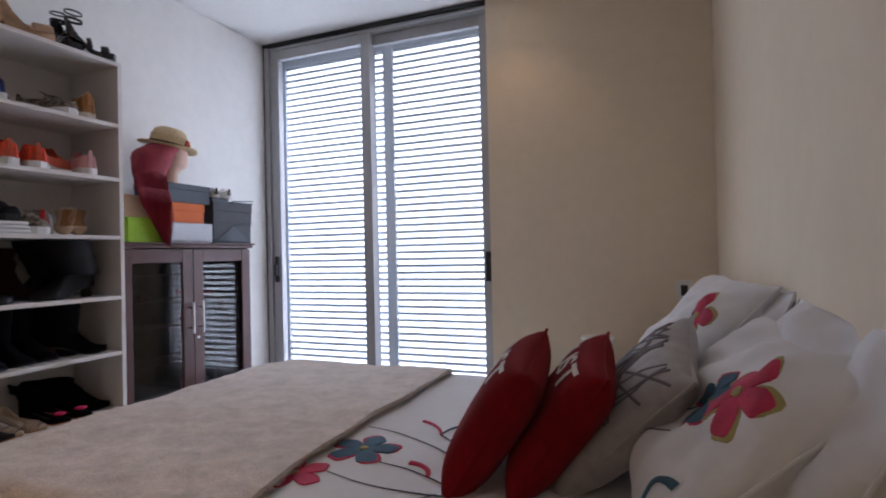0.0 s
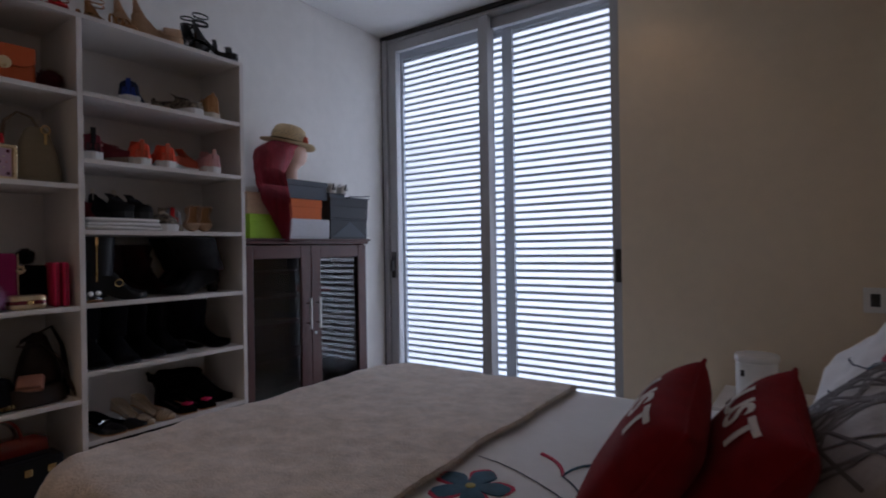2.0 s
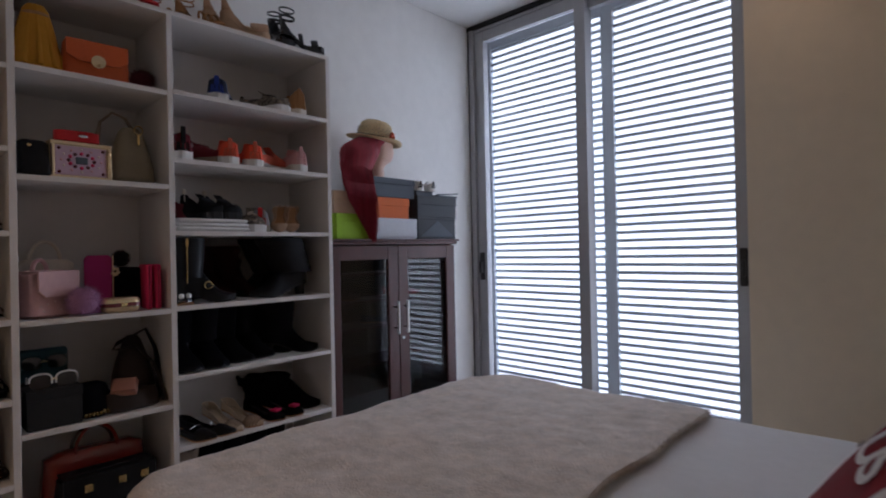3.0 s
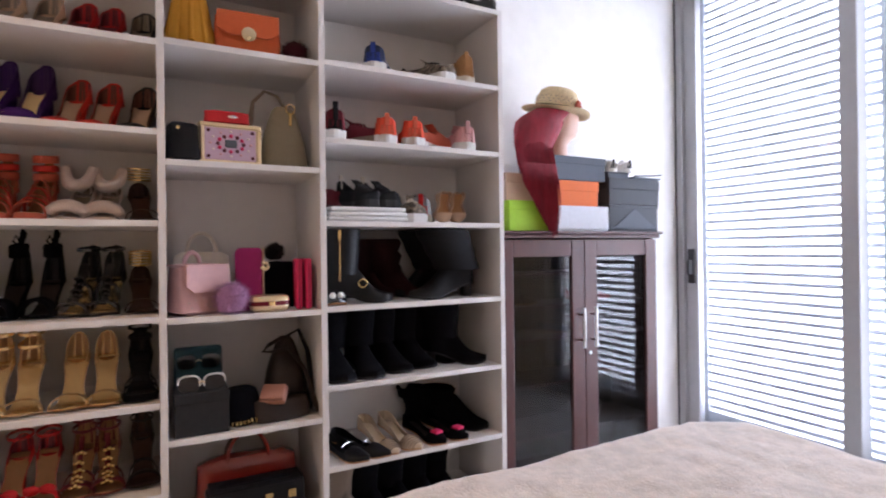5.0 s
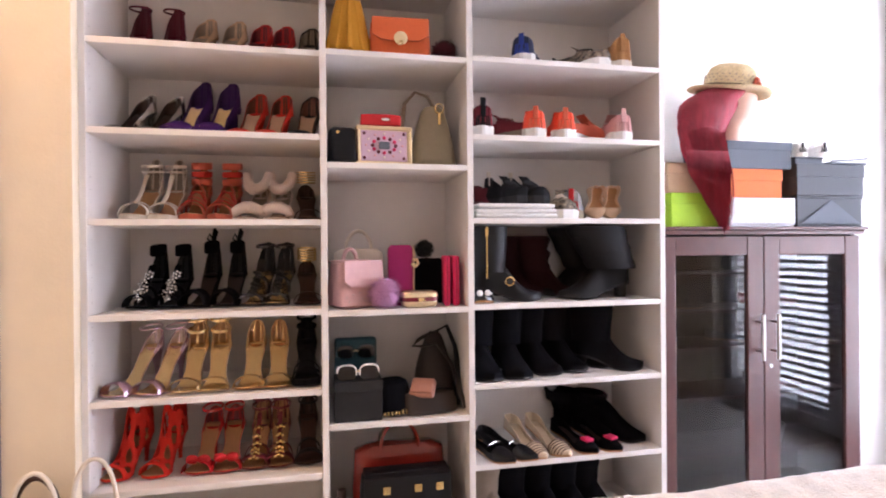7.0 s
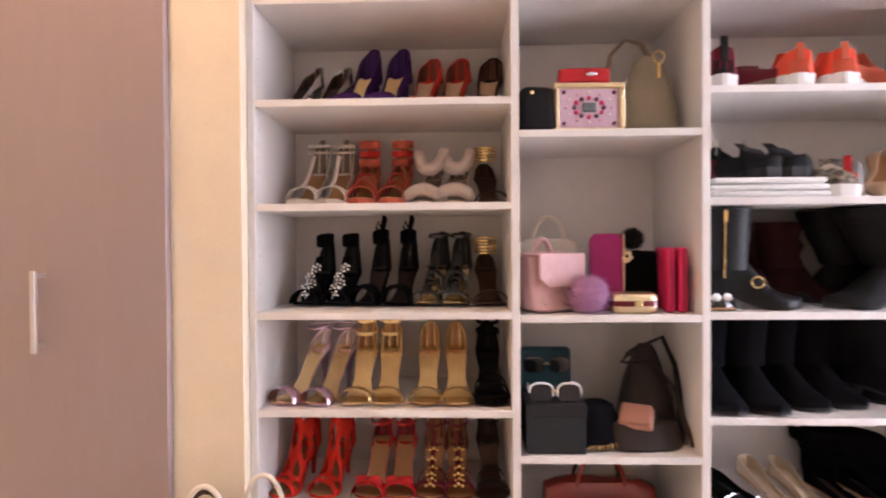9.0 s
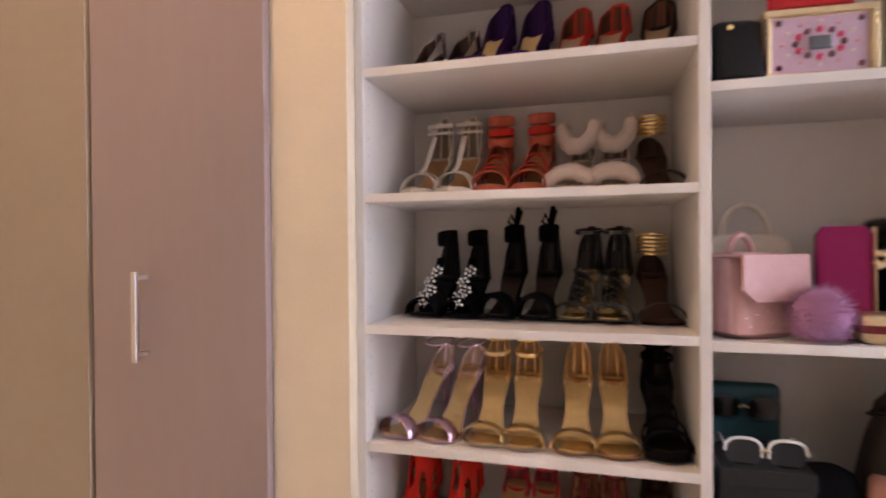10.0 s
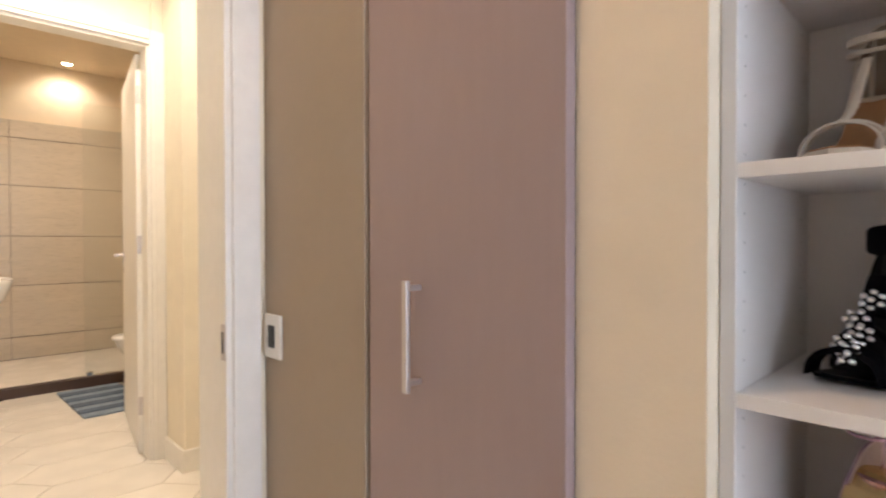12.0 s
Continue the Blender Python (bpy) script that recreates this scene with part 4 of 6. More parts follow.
hat = thing("straw_hat", HEAD @ pose(0.003, -0.004, 0.209, -5, 11, 0), "woven straw hat with a dark band and red flower", "hat")


def hat_brim():
    rings = []
    for r, dz in ((0.098, 0.0), (0.115, -0.006), (0.135, -0.006), (0.147, -0.003), (0.155, 0.003), (0.156, 0.006), (0.147, 0.001), (0.135, -0.002), (0.115, -0.002), (0.098, 0.004)):
        ring = []
        for x, y, z in ellipse(0, 0, 0, r * 0.93, r, 48):
            a = math.atan2(y, x)
            lift = max(r - 0.1, 0) * (0.16 * math.cos(2 * a + 0.4) + 0.1 * math.sin(3 * a))
            ring.append((x, y, dz + lift))
        rings.append(ring)
    rings.append(rings[0])
    return loft(rings, caps=False)


part("brim", hat_brim(), M["straw"], hat, "", 60)
part("crown", loft([ellipse(0, 0, z, r * 0.94, r, 36) for r, z in ((0.099, -0.002), (0.097, 0.03), (0.092, 0.06), (0.082, 0.085), (0.06, 0.10), (0.03, 0.106), (0.004, 0.107))]), M["straw"], hat, "open-weave straw crown", 60)
for k in range(3):
    for j in range(26):
        a, z = 2 * math.pi * (j + 0.5 * (k % 2)) / 26, 0.032 + 0.011 * k
        r = 0.0975 - 0.0006 * k - 0.012 * max(z - 0.055, 0) / 0.03
        part("weave_hole", box(r * math.cos(a) * 0.94 - 0.002, r * math.cos(a) * 0.94 + 0.002, r * math.sin(a) - 0.002, r * math.sin(a) + 0.002, z - 0.002, z + 0.002), M["taupe_cloth"], hat)
part("band", loft([ellipse(0, 0, z, r * 0.94, r, 36) for r, z in ((0.1, 0.002), (0.105, 0.004), (0.105, 0.017), (0.0985, 0.021))]), paint("olive", "matte"), hat, "narrow olive hat band", 60)
for k in range(6):
    a = 2 * math.pi * k / 6
    part("petal", ball(0.014, (0.088 + 0.008 * math.cos(a), 0.046 + 0.014 * math.cos(a) * -1, 0.028 + 0.016 * math.sin(a)), 1, (0.8, 0.7, 1)), paint("coral", "matte"), hat, "", 60)
part("flower_heart", ball(0.008, (0.101, 0.048, 0.028), 1), paint("orange", "matte"), hat, "", 60)


# Footwear. Local x runs from heel to toe, z up; the shoe stands on z = 0.
class Last:
    """The form of one shoe: length, width, heel height, platform, toe shape."""

    def __init__(self, length=0.2, width=0.078, heel=0.09, platform=0.004, toe=1.0):
        self.length, self.width, self.heel, self.platform, self.toe = length, width, heel, platform, toe

    def z(self, u):
        return self.platform + (self.heel - self.platform) * (1 - smooth(0.1, 0.68, u)) + 0.006 * smooth(0.8, 1, u)

    def half(self, u):
        w = self.width / 2
        if u < 0.14:
            return w * 0.78 * max(1 - (1 - u / 0.14) ** 2, 0.02) ** 0.5
        if u < 0.42:
            return w * (0.78 - 0.22 * smooth(0.14, 0.42, u))
        if u < 0.74:
            return w * (0.56 + 0.44 * smooth(0.42, 0.74, u))
        f = (u - 0.74) / 0.26
        return w * max(1 - f ** (1.2 + 1.4 * self.toe), 0.0) ** (1.0 - 0.45 * self.toe) + 0.001

    def x(self, u):
        return (u - 0.5) * self.length

    def sole(self, thick, inset=1.0, lift=0.0, u0=0.0, u1=1.0, n=20, base=None):
        rings = []
        for k in range(n + 1):
            u = u0 + (u1 - u0) * k / n
            w, z = self.half(u) * inset, self.z(u) + lift
            low = z - thick if base is None else base
            rings.append([(self.x(u), -w, z), (self.x(u), w, z), (self.x(u), w * 0.96, low), (self.x(u), -w * 0.96, low)])
        return loft(rings)

    def wall(self, u1, rim, thick=0.0022, n=14):
        """The side wall round the heel, from u1 on one side to u1 on the other."""
        rings = []
        us = [u1 * (1 - k / n) ** 2.3 for k in range(n + 1)]
        for side, seq in ((-1, us), (1, us[::-1][1:])):
            for u in seq:
                w, z = self.half(u), self.z(u)
                r = rim(u) * (1 - 0.12 * smooth(0.2, 0.8, 2 * w / self.width))
                x = self.x(u) + (0.006 if u < 0.02 else 0)
                lean = 0.84 + 0.10 * smooth(0.1, 0.4, u)
                rings.append([(x, side * w, z - 0.002), (x, side * w * lean + 0, z + r), (x, side * (w * lean - thick), z + r), (x, side * (w - thick), z - 0.002)])
        return loft(rings)

    def cap(self, u0, height, u1=1.0, n=12, m=10, grow=1.0):
        """A closed arch over the toes from u0 to u1."""
        rings = []
        for k in range(n + 1):
            u = u0 + (u1 - u0) * k / n
            w, z = self.half(u) * 1.02 * grow, self.z(u)
            h = height(u)
            rings.append([(self.x(u), -w * math.cos(math.pi * j / m), z - 0.001 + h * math.sin(math.pi * j / m) ** 0.8) for j in range(m + 1)])
        return loft(rings)

    def band(self, u, width, rise, thick=0.003, lean=0.0, puff=0.0, m=12):
        """A strap over the foot at u."""
        rings = []
        w, z = self.half(u) * 1.03, self.z(u)
        for j in range(m + 1):
            a = math.pi * j / m
            y, h = -w * math.cos(a), rise * math.sin(a) ** 0.85
            x = self.x(u) + lean * h
            t = thick + puff * math.sin(a)
            ny, nz = -math.cos(a), math.sin(a)
            rings.append([(x - width / 2, y, z + h), (x - width / 2 * 0.8, y + ny * t, z + h + nz * t), (x + width / 2 * 0.8, y + ny * t, z + h + nz * t), (x + width / 2, y, z + h)])
        return loft(rings)

    def ring(self, high, width, a=0.034, b=0.030, shift=0.0, thick=0.0028):
        """A strap round the ankle above the heel."""
        cx, z = self.x(0.17) + shift, self.heel + high
        rings = []
        for k in range(21):
            t = 2 * math.pi * k / 20
            c, s = math.cos(t), math.sin(t)
            lift = 0.010 * c * -0.5
            w = width * 0.33
            rings.append([(cx + a * c, b * s, z - w + lift), (cx + (a + thick) * c, (b + thick) * s, z - w * 0.8 + lift), (cx + (a + thick) * c, (b + thick) * s, z + w * 0.8 + lift), (cx + a * c, b * s, z + w + lift)])
        return loft(rings, caps=False)

    def heel_post(self, kind):
        x, top = self.x(0.085), self.heel
        if kind == "block":
            shape = [(0.026, 0.026, top - 0.004, 0.006), (0.022, 0.023, top * 0.6, 0.003), (0.02, 0.022, 0.0, 0.002)]
        elif kind == "wedge":
            return None
        else:
            shape = [(0.026, 0.029, top - 0.004, 0.008), (0.015, 0.017, top * 0.72, 0.0), (0.007, 0.0075, top * 0.4, -0.002), (0.0055, 0.006, 0.004, 0.0), (0.006, 0.0065, 0.0, 0.0)]
        return loft([ellipse(x + dx, 0, z, a, b, 12) for a, b, z, dx in shape[::-1]])

    def t_strap(self, u0, u1, width, high, thick=0.003):
        """A strap along the instep from the toe strap up to the ankle."""
        pts = []
        for k in range(8):
            f = k / 7
            u = u0 + (u1 - u0) * f
            pts.append((self.x(u) + 0.012 * f, 0, self.z(u) + high[0] + (high[1] - high[0]) * f + 0.008 * math.sin(math.pi * f)))
        return tube(pts, width / 2, n=8, flat=0.4, up=(1, 0, 0.6))


SHOE_NAME = {"pump": "pump_shoe", "sandal": "heeled_sandal", "sneaker": "sneaker", "boot": "ankle_boot", "flat": "flat_shoe", "cutout": "cutout_bootie"}


def put_shoe(kind, m, label, category, group):
    return thing(SHOE_NAME[kind], m, label, category, group)


def pump(m, label, group, upper, inner, finish="leather", heel=0.105, length=0.205, platform=0.004, toe=0.55, high=0.06, cap_at=0.74, foot="nude", block=False, sole_colour=None):
    last = Last(length, 0.104, heel, platform, toe)
    ob = put_shoe("pump", m, label, "shoe", group)
    part("sole", last.sole(0.004 if platform < 0.01 else platform * 0.8, 1.02), paint(sole_colour or upper, finish), ob)
    part("insole", last.sole(0.002, 0.93, 0.0025), paint(inner, "leather"), ob)
    part("quarter", last.wall(cap_at + 0.03, lambda u: 0.016 + (high - 0.016) * (1 - smooth(-0.06, 0.34, u))), paint(upper, finish), ob, "", 50)
    part("vamp", last.cap(cap_at, lambda u: 0.034 - 0.024 * smooth(cap_at, 1, u)), paint(upper, finish), ob, "", 50)
    part("lining", last.wall(cap_at, lambda u: 0.013 + (high - 0.019) * (1 - smooth(-0.06, 0.34, u)), 0.005), paint(foot, "leather"), ob, "", 50)
    part("heel", last.heel_post("block" if block else "slim"), paint(upper, finish), ob, "", 50)
    return ob


def sandal(m, label, group, strap, inner, finish="leather", heel=0.095, length=0.2, platform=0.006, straps=((0.80, 0.024, 0.034),), ankle=((0.075, 0.010),), counter=0.05, tbar=None, puff=0.0,
           gems=None, cuff=None, sole_colour=None, block=False, toe=1.0, bow=None, wide=0.086, fluffy=False, knot=None, second=None, lining=None):
    last = Last(length, wide, heel, platform, toe)
    ob = put_shoe("sandal", m, label, "shoe", group)
    part("sole", last.sole(0.004 if platform < 0.012 else platform * 0.9, 1.02), paint(sole_colour or strap, finish), ob)
    part("insole", last.sole(0.002, 0.93, 0.0025), paint(inner, "foil" if inner in ("gold",) else "leather"), ob)
    for k, (u, width, rise) in enumerate(straps):
        part("strap", last.band(u, width, rise, 0.003, -0.15, puff), paint(second if second and k % 2 else strap, finish), ob, "", 50)
    if counter:
        part("counter", last.wall(0.26, lambda u: counter * (1 - 0.9 * smooth(-0.05, 0.26, u)), 0.003), paint(strap, finish), ob, "", 50)
        part("lining", last.wall(0.25, lambda u: (counter - 0.004) * (1 - 0.9 * smooth(-0.05, 0.26, u)), 0.0055), paint(lining or inner, "leather"), ob, "", 50)
    for k, (high, width, *girth) in enumerate(ankle):
        part("ankle_strap", last.ring(high, width, *[g * f for g in girth for f in (1.0, 0.9)]), paint(second if second and k % 2 else strap, finish), ob, "", 50)
    if tbar:
        part("instep_strap", last.t_strap(straps[0][0] - 0.02, 0.30, tbar, (straps[0][2], 0.07)), paint(strap, finish), ob, "", 50)
    part("heel", last.heel_post("block" if block else "slim"), paint(sole_colour or strap, finish), ob, "", 50)
    if gems and gems[0] == "chrome":
        for k in range(5):
            f = k / 4
            u = 0.80 - 0.36 * f
            c = Vector((last.x(u) + 0.018, 0.006 * (-1) ** k, last.z(u) + 0.034 + 0.034 * f))
            part("gem", ball(0.0055, c + Vector((0.003, 0, 0.001)), 1), M["chrome"], ob, "", 60)
            for j in range(6):
                a = math.pi * j / 3 + 0.4 * k
                part("gem", ball(0.0056, c + Vector((-0.0058 * math.sin(a), 0.0115 * math.cos(a), 0.0098 * math.sin(a))), 1, (0.7, 1, 1)), M["chrome"], ob, "", 60)
    elif gems:
        for k in range(gems[1]):
            f = k / max(gems[1] - 1, 1)
            u = 0.80 - 0.34 * f
            for j in (-1, 0, 1):
                p = (last.x(u) + 0.016 + 0.004 * abs(j), (j + 0.3 * (k % 2)) * 0.010, last.z(u) + 0.032 + 0.040 * f - 0.003 * abs(j))
                part("gem", ball(0.0078 if j == 0 else 0.0062, p, 1), M[gems[0]] if gems[0] in M else paint(gems[0], "patent"), ob, "", 60)
    if cuff:
        for k in range(5):
            part("cuff", last.ring(0.052 + 0.009 * k, 0.0075, 0.038, 0.031), M[cuff], ob, "gold ankle cuff", 50)
    if fluffy:
        w = last.half(0.84) * 1.05
        toe_arc = [(last.x(0.84), -w * math.cos(math.pi * k / 10), last.z(0.84) + 0.012 + 0.026 * math.sin(math.pi * k / 10)) for k in range(11)]
        heel_arc = [(last.x(0.30) + 0.02 * math.cos(math.pi * (k / 10 - 0.5)) * 1.6, 0.036 * math.cos(math.pi * k / 10), last.heel + 0.075 - 0.055 * math.sin(math.pi * k / 10)) for k in range(11)]
        for name, path in (("toe_fur", toe_arc), ("ankle_fur", heel_arc)):
            bm = tube(path, lambda q: 0.017 * (0.75 + 0.35 * math.sin(math.pi * q)), n=12)
            for v in bm.verts:
                v.co += Vector((noise.noise(v.co * 90), noise.noise(v.co * 90 + Vector((5, 0, 0))), noise.noise(v.co * 90 + Vector((0, 7, 0))))) * 0.005
            for _ in range(420):
                c = Vector(random.choice(path))
                d = Vector((random.gauss(0, 1), random.gauss(0, 1), random.gauss(0, 1))).normalized()
                e = d.cross(Vector((0.3, 0.5, 0.8))).normalized() * 0.0012
                bm.faces.new([bm.verts.new(q) for q in (c + d * 0.012 - e, c + d * 0.012 + e, c + d * 0.024)])
            part(name, bm, paint(strap, finish), ob, "fluffy fur strap", 80)
    if knot:
        for s, up in ((-1, 0.0), (1, 0.024)):
            loop = [(last.x(0.1) + 0.006, s * 0.004, last.heel + knot), (last.x(0.1) + 0.012, s * 0.016, last.heel + knot + 0.012 + up), (last.x(0.1) + 0.01, s * 0.010, last.heel + knot + 0.03 + up), (last.x(0.1) + 0.004, 0, last.heel + knot + 0.006)]
            part("bow", tube(loop, 0.006, n=7, flat=0.5), paint(strap, finish), ob, "", 60)
        part("bow_knot", ball(0.011, (last.x(0.1) + 0.008, 0, last.heel + knot), 1), paint(strap, finish), ob, "", 60)
    if bow:
        for s in (-1, 1):
            part("bow", ball(0.02, (last.x(0.84), s * 0.018, last.z(0.84) + 0.036), 2, (0.5, 1.0, 0.75)), paint(bow, "matte"), ob, "", 60)
    return ob


def sneaker(m, label, group, upper, sole="white", accent=None, length=0.25, high=0.06, tab=0.014, finish="matte", lace="white"):
    last = Last(length, 0.104, 0.03, 0.026, 0.95)
    ob = put_shoe("sneaker", m, label, "sneaker", group)
    part("sole", last.sole(0.03, 1.06, 0.0, base=0.0), paint(sole, "rubber"), ob, "thick rubber sole")
    part("toe_box", last.cap(0.5, lambda u: 0.062 - 0.03 * smooth(0.5, 1, u)), paint(upper, finish), ob, "", 50)
    part("quarter", last.wall(0.55, lambda u: 0.045 + (high - 0.045) * (1 - smooth(-0.05, 0.3, u)), 0.006), paint(upper, finish), ob, "", 50)
    part("heel_panel", last.wall(0.16, lambda u: 0.034, 0.0075), paint(accent or upper, finish), ob, "", 50)
    part("tab", box(last.x(0) + 0.001, last.x(0) + 0.007, -0.009, 0.009, 0.06, 0.028 + high + tab * 0.7, 0.0025), paint(accent or upper, finish), ob)
    part("tongue", loft([[(last.x(0.40), -0.02, 0.11), (last.x(0.40), 0.02, 0.11), (last.x(0.42), 0.02, 0.105), (last.x(0.42), -0.02, 0.105)], [(last.x(0.56), -0.02, 0.084), (last.x(0.56), 0.02, 0.084), (last.x(0.56), 0.02, 0.078), (last.x(0.56), -0.02, 0.078)]]), paint(upper, finish), ob)
    for k in range(4):
        u = 0.52 + 0.06 * k
        h = 0.03 + 0.062 - 0.03 * smooth(0.5, 1, u)
        part("lace", tube([(last.x(u), -0.02, h - 0.008), (last.x(u) + 0.003, 0, h), (last.x(u), 0.02, h - 0.008)], 0.0028, n=6), paint(lace, "matte"), ob, "", 60)
    return ob


def boot(m, label, group, upper="black", finish="leather", heel=0.05, length=0.24, shaft=0.12, lean=0.0, slouch=0.0, zip_on=False, toe=0.6, wide=0.085, badge=False, girth=1.0):
    last = Last(length, wide, heel, 0.008, toe)
    ob = put_shoe("boot", m, label, "boot", group)
    part("sole", last.sole(0.008, 1.04), paint("black", "rubber"), ob)
    part("foot", last.cap(0.0, lambda u: 0.085 * (1 - smooth(0.35, 0.85, u)) + 0.032 - 0.014 * smooth(0.8, 1, u), n=18), paint(upper, finish), ob, "", 50)
    rings = []
    for k in range(9):
        f = k / 8
        z = heel + 0.05 + (shaft + 0.02) * f
        fold = 1 + slouch * math.sin(k * 2.1)
        sag = 0.006 * noise.noise(Vector((k * 0.9, length * 40, shaft * 90)))
        rings.append(ellipse(last.x(0.23) + lean * f + sag, sag * 0.6, z, (0.058 + 0.012 * f) * fold * girth, (0.046 + 0.010 * f) * fold * girth, 20))
    rings.append(ellipse(last.x(0.23) + lean, 0, heel + 0.066 + shaft, 0.062 * girth, 0.049 * girth, 20))
    rings.append(ellipse(last.x(0.23) + lean, 0, heel + 0.03 + shaft, 0.058 * girth, 0.045 * girth, 20))
    part("shaft", loft(rings), paint(upper, finish), ob, "", 50)
    part("heel", last.heel_post("block"), paint("black", "rubber"), ob, "", 50)
    if zip_on:
        z0, z1 = heel + 0.03, heel + 0.07 + shaft
        zip_line = part("zip", tube([(last.x(0.23), -0.051, z0), (last.x(0.23), -0.0555, (z0 + z1) / 2), (last.x(0.23), -0.0605, z1)], 0.0032, n=6), M["gold"], ob, "gold zip")
        part("zip_pull", box(last.x(0.23) - 0.005, last.x(0.23) + 0.005, -0.067, -0.062, z1 - 0.035, z1 - 0.005, 0.001), M["gold"], zip_line)
    if badge:
        part("badge", tube([(last.x(0.55) + 0.014 * math.cos(a), -0.043, 0.07 + 0.014 * math.sin(a)) for a in np.linspace(0, 6.0, 14)], 0.003, n=6), M["gold"], ob, "round gold badge", 60)
    return ob


def flat(m, label, group, upper, inner="nude", finish="leather", stripes=None, length=0.225, gem=None, heel=0.012):
    last = Last(length, 0.078, heel, 0.006, 0.5)
    ob = put_shoe("flat", m, label, "shoe", group)
    part("sole", last.sole(0.006, 1.03), paint("tan", "leather"), ob)
    part("insole", last.sole(0.002, 0.93, 0.0025), paint(inner, "leather"), ob)
    part("quarter", last.wall(0.72, lambda u: 0.02 + 0.02 * (1 - smooth(0.05, 0.4, u))), paint(upper, finish), ob, "", 50)
    part("vamp", last.cap(0.68, lambda u: 0.036 - 0.022 * smooth(0.68, 1, u)), paint(upper, finish), ob, "", 50)
    if stripes:
        for k in range(6):
            u = 0.70 + 0.045 * k
            part("stripe", last.band(u, 0.004, 0.0355 - 0.022 * smooth(0.68, 1, u), 0.0018), paint(stripes, "matte"), ob, "", 50)
    if gem:
        part("flower", box(last.x(0.7), last.x(0.86), -0.017, 0.017, 0.036, 0.046, 0.003), paint(gem, "matte"), ob, "", 60)
    return ob


def cutout_bootie(m, label, group):
    last = Last(0.2, 0.08, 0.10, 0.008, 1.0)
    ob = put_shoe("cutout", m, label, "shoe", group)
    red = paint("scarlet", "suede")
    part("sole", last.sole(0.007, 1.03), red, ob)
    part("insole", last.sole(0.002, 0.93, 0.0025), paint("tan", "leather"), ob)
    part("heel", last.heel_post("slim"), red, ob, "", 50)
    bm = bmesh.new()
    rows, cols = 34, 36
    grid = []
    for i in range(rows + 1):
        f = i / rows
        row = []
        for j in range(cols + 1):
            a = math.pi * j / cols - math.pi / 2
            u = 0.90 - 0.72 * f
            w = last.half(u) * 1.03 if f < 0.62 else last.half(u) * 1.05
            base = last.z(u)
            high = 0.034 + 0.085 * smooth(0.25, 0.9, f)
            y = w * math.sin(a)
            z = base + high * abs(math.cos(a)) ** 0.7
            x = last.x(u) + 0.035 * smooth(0.3, 1, f) * math.cos(a)
            row.append(bm.verts.new((x, y, z)))
        grid.append(row)
    for i in range(rows):
        for j in range(cols):
            ci, cj = (i % 9) - 4, ((j + (6 if (i // 9) % 2 else 0)) % 12) - 5.5
            if (ci / 3.1) ** 2 + (cj / 3.6) ** 2 < 1 and 2 < i < rows - 2 or i < 3 and 8 < j < 28:
                continue
            bm.faces.new((grid[i][j], grid[i + 1][j], grid[i + 1][j + 1], grid[i][j + 1]))
    bmesh.ops.delete(bm, geom=[v for v in bm.verts if not v.link_faces], context="VERTS")
    bmesh.ops.solidify(bm, geom=bm.faces[:], thickness=0.0025)
    part("upper", bm, red, ob, "perforated red suede upper", 60)
    part("counter", last.wall(0.22, lambda u: 0.10 * (1 - 0.8 * smooth(0, 0.22, u)), 0.003), red, ob, "", 50)
    part("toe_strap", last.band(0.86, 0.02, 0.034), red, ob, "", 50)
    return ob


def pairs(maker, ys, z, label, group, x=-2.69, swing=(0, 0), dx=0.0, **options):
    for k, y in enumerate(ys):
        maker(pose(x + dx * k, 0.612 + (y - 0.612) * 1.07 - (0.033 if y < 0.5 else 0.012), z + 0.0003, 0, 0, swing[k % len(swing)]), label, group, **options)

L1, L2, L3, L4, L5, L6 = (LEVEL["L"][k] for k in (6, 5, 4, 3, 2, 1))
# Left bay, from the top shelf down
pairs(sandal, (0.055, 0.155), L1, "burgundy strappy heeled sandal on the shelf", "burgundy sandals", x=-2.69, swing=(-14, -10), strap="burgundy", inner="burgundy", finish="suede", heel=0.10, counter=0.115, ankle=((0.085, 0.010),))
pairs(pump, (0.235, 0.325), L1, "nude leather court shoe on the shelf", "nude pumps", upper="nude", inner="taupe", high=0.075, foot="taupe", heel=0.11, finish="patent", x=-2.69, swing=(-20, -18))
pairs(pump, (0.405, 0.475), L1, "red pointed court shoe on the shelf", "red pumps", upper="red", inner="wine", high=0.075, heel=0.105, x=-2.69, swing=(-18, -16), foot="wine")
pairs(pump, (0.543,), L1, "dark court shoe with a nude lining", "dark pump", upper="black", inner="taupe", high=0.075, heel=0.105, x=-2.69, swing=(-12,), foot="taupe")
pairs(pump, (0.045, 0.13), L2, "silver grey pointed court shoe on the shelf", "silver pumps", upper="silver", inner="brown", finish="foil", heel=0.10, high=0.07, foot="brown", x=-2.69, swing=(-32, -28), toe=0.35)
pairs(pump, (0.215, 0.30), L2, "purple suede platform court shoe on the shelf", "purple pumps", upper="purple", inner="gold", finish="suede", heel=0.13, platform=0.022, toe=0.9, high=0.095, x=-2.69, swing=(-22, -20), foot="purple", block=True)
pairs(pump, (0.385, 0.463), L2, "red court shoe with a nude lining", "red lined pumps", upper="scarlet", inner="nude", heel=0.115, high=0.078, foot="umber", x=-2.69, swing=(-20, -20), cap_at=0.80)
pairs(pump, (0.538,), L2, "black court shoe with a cream lining", "black lined pump", upper="black", inner="nude", heel=0.115, high=0.078, foot="umber", x=-2.69, swing=(-16,), cap_at=0.80)
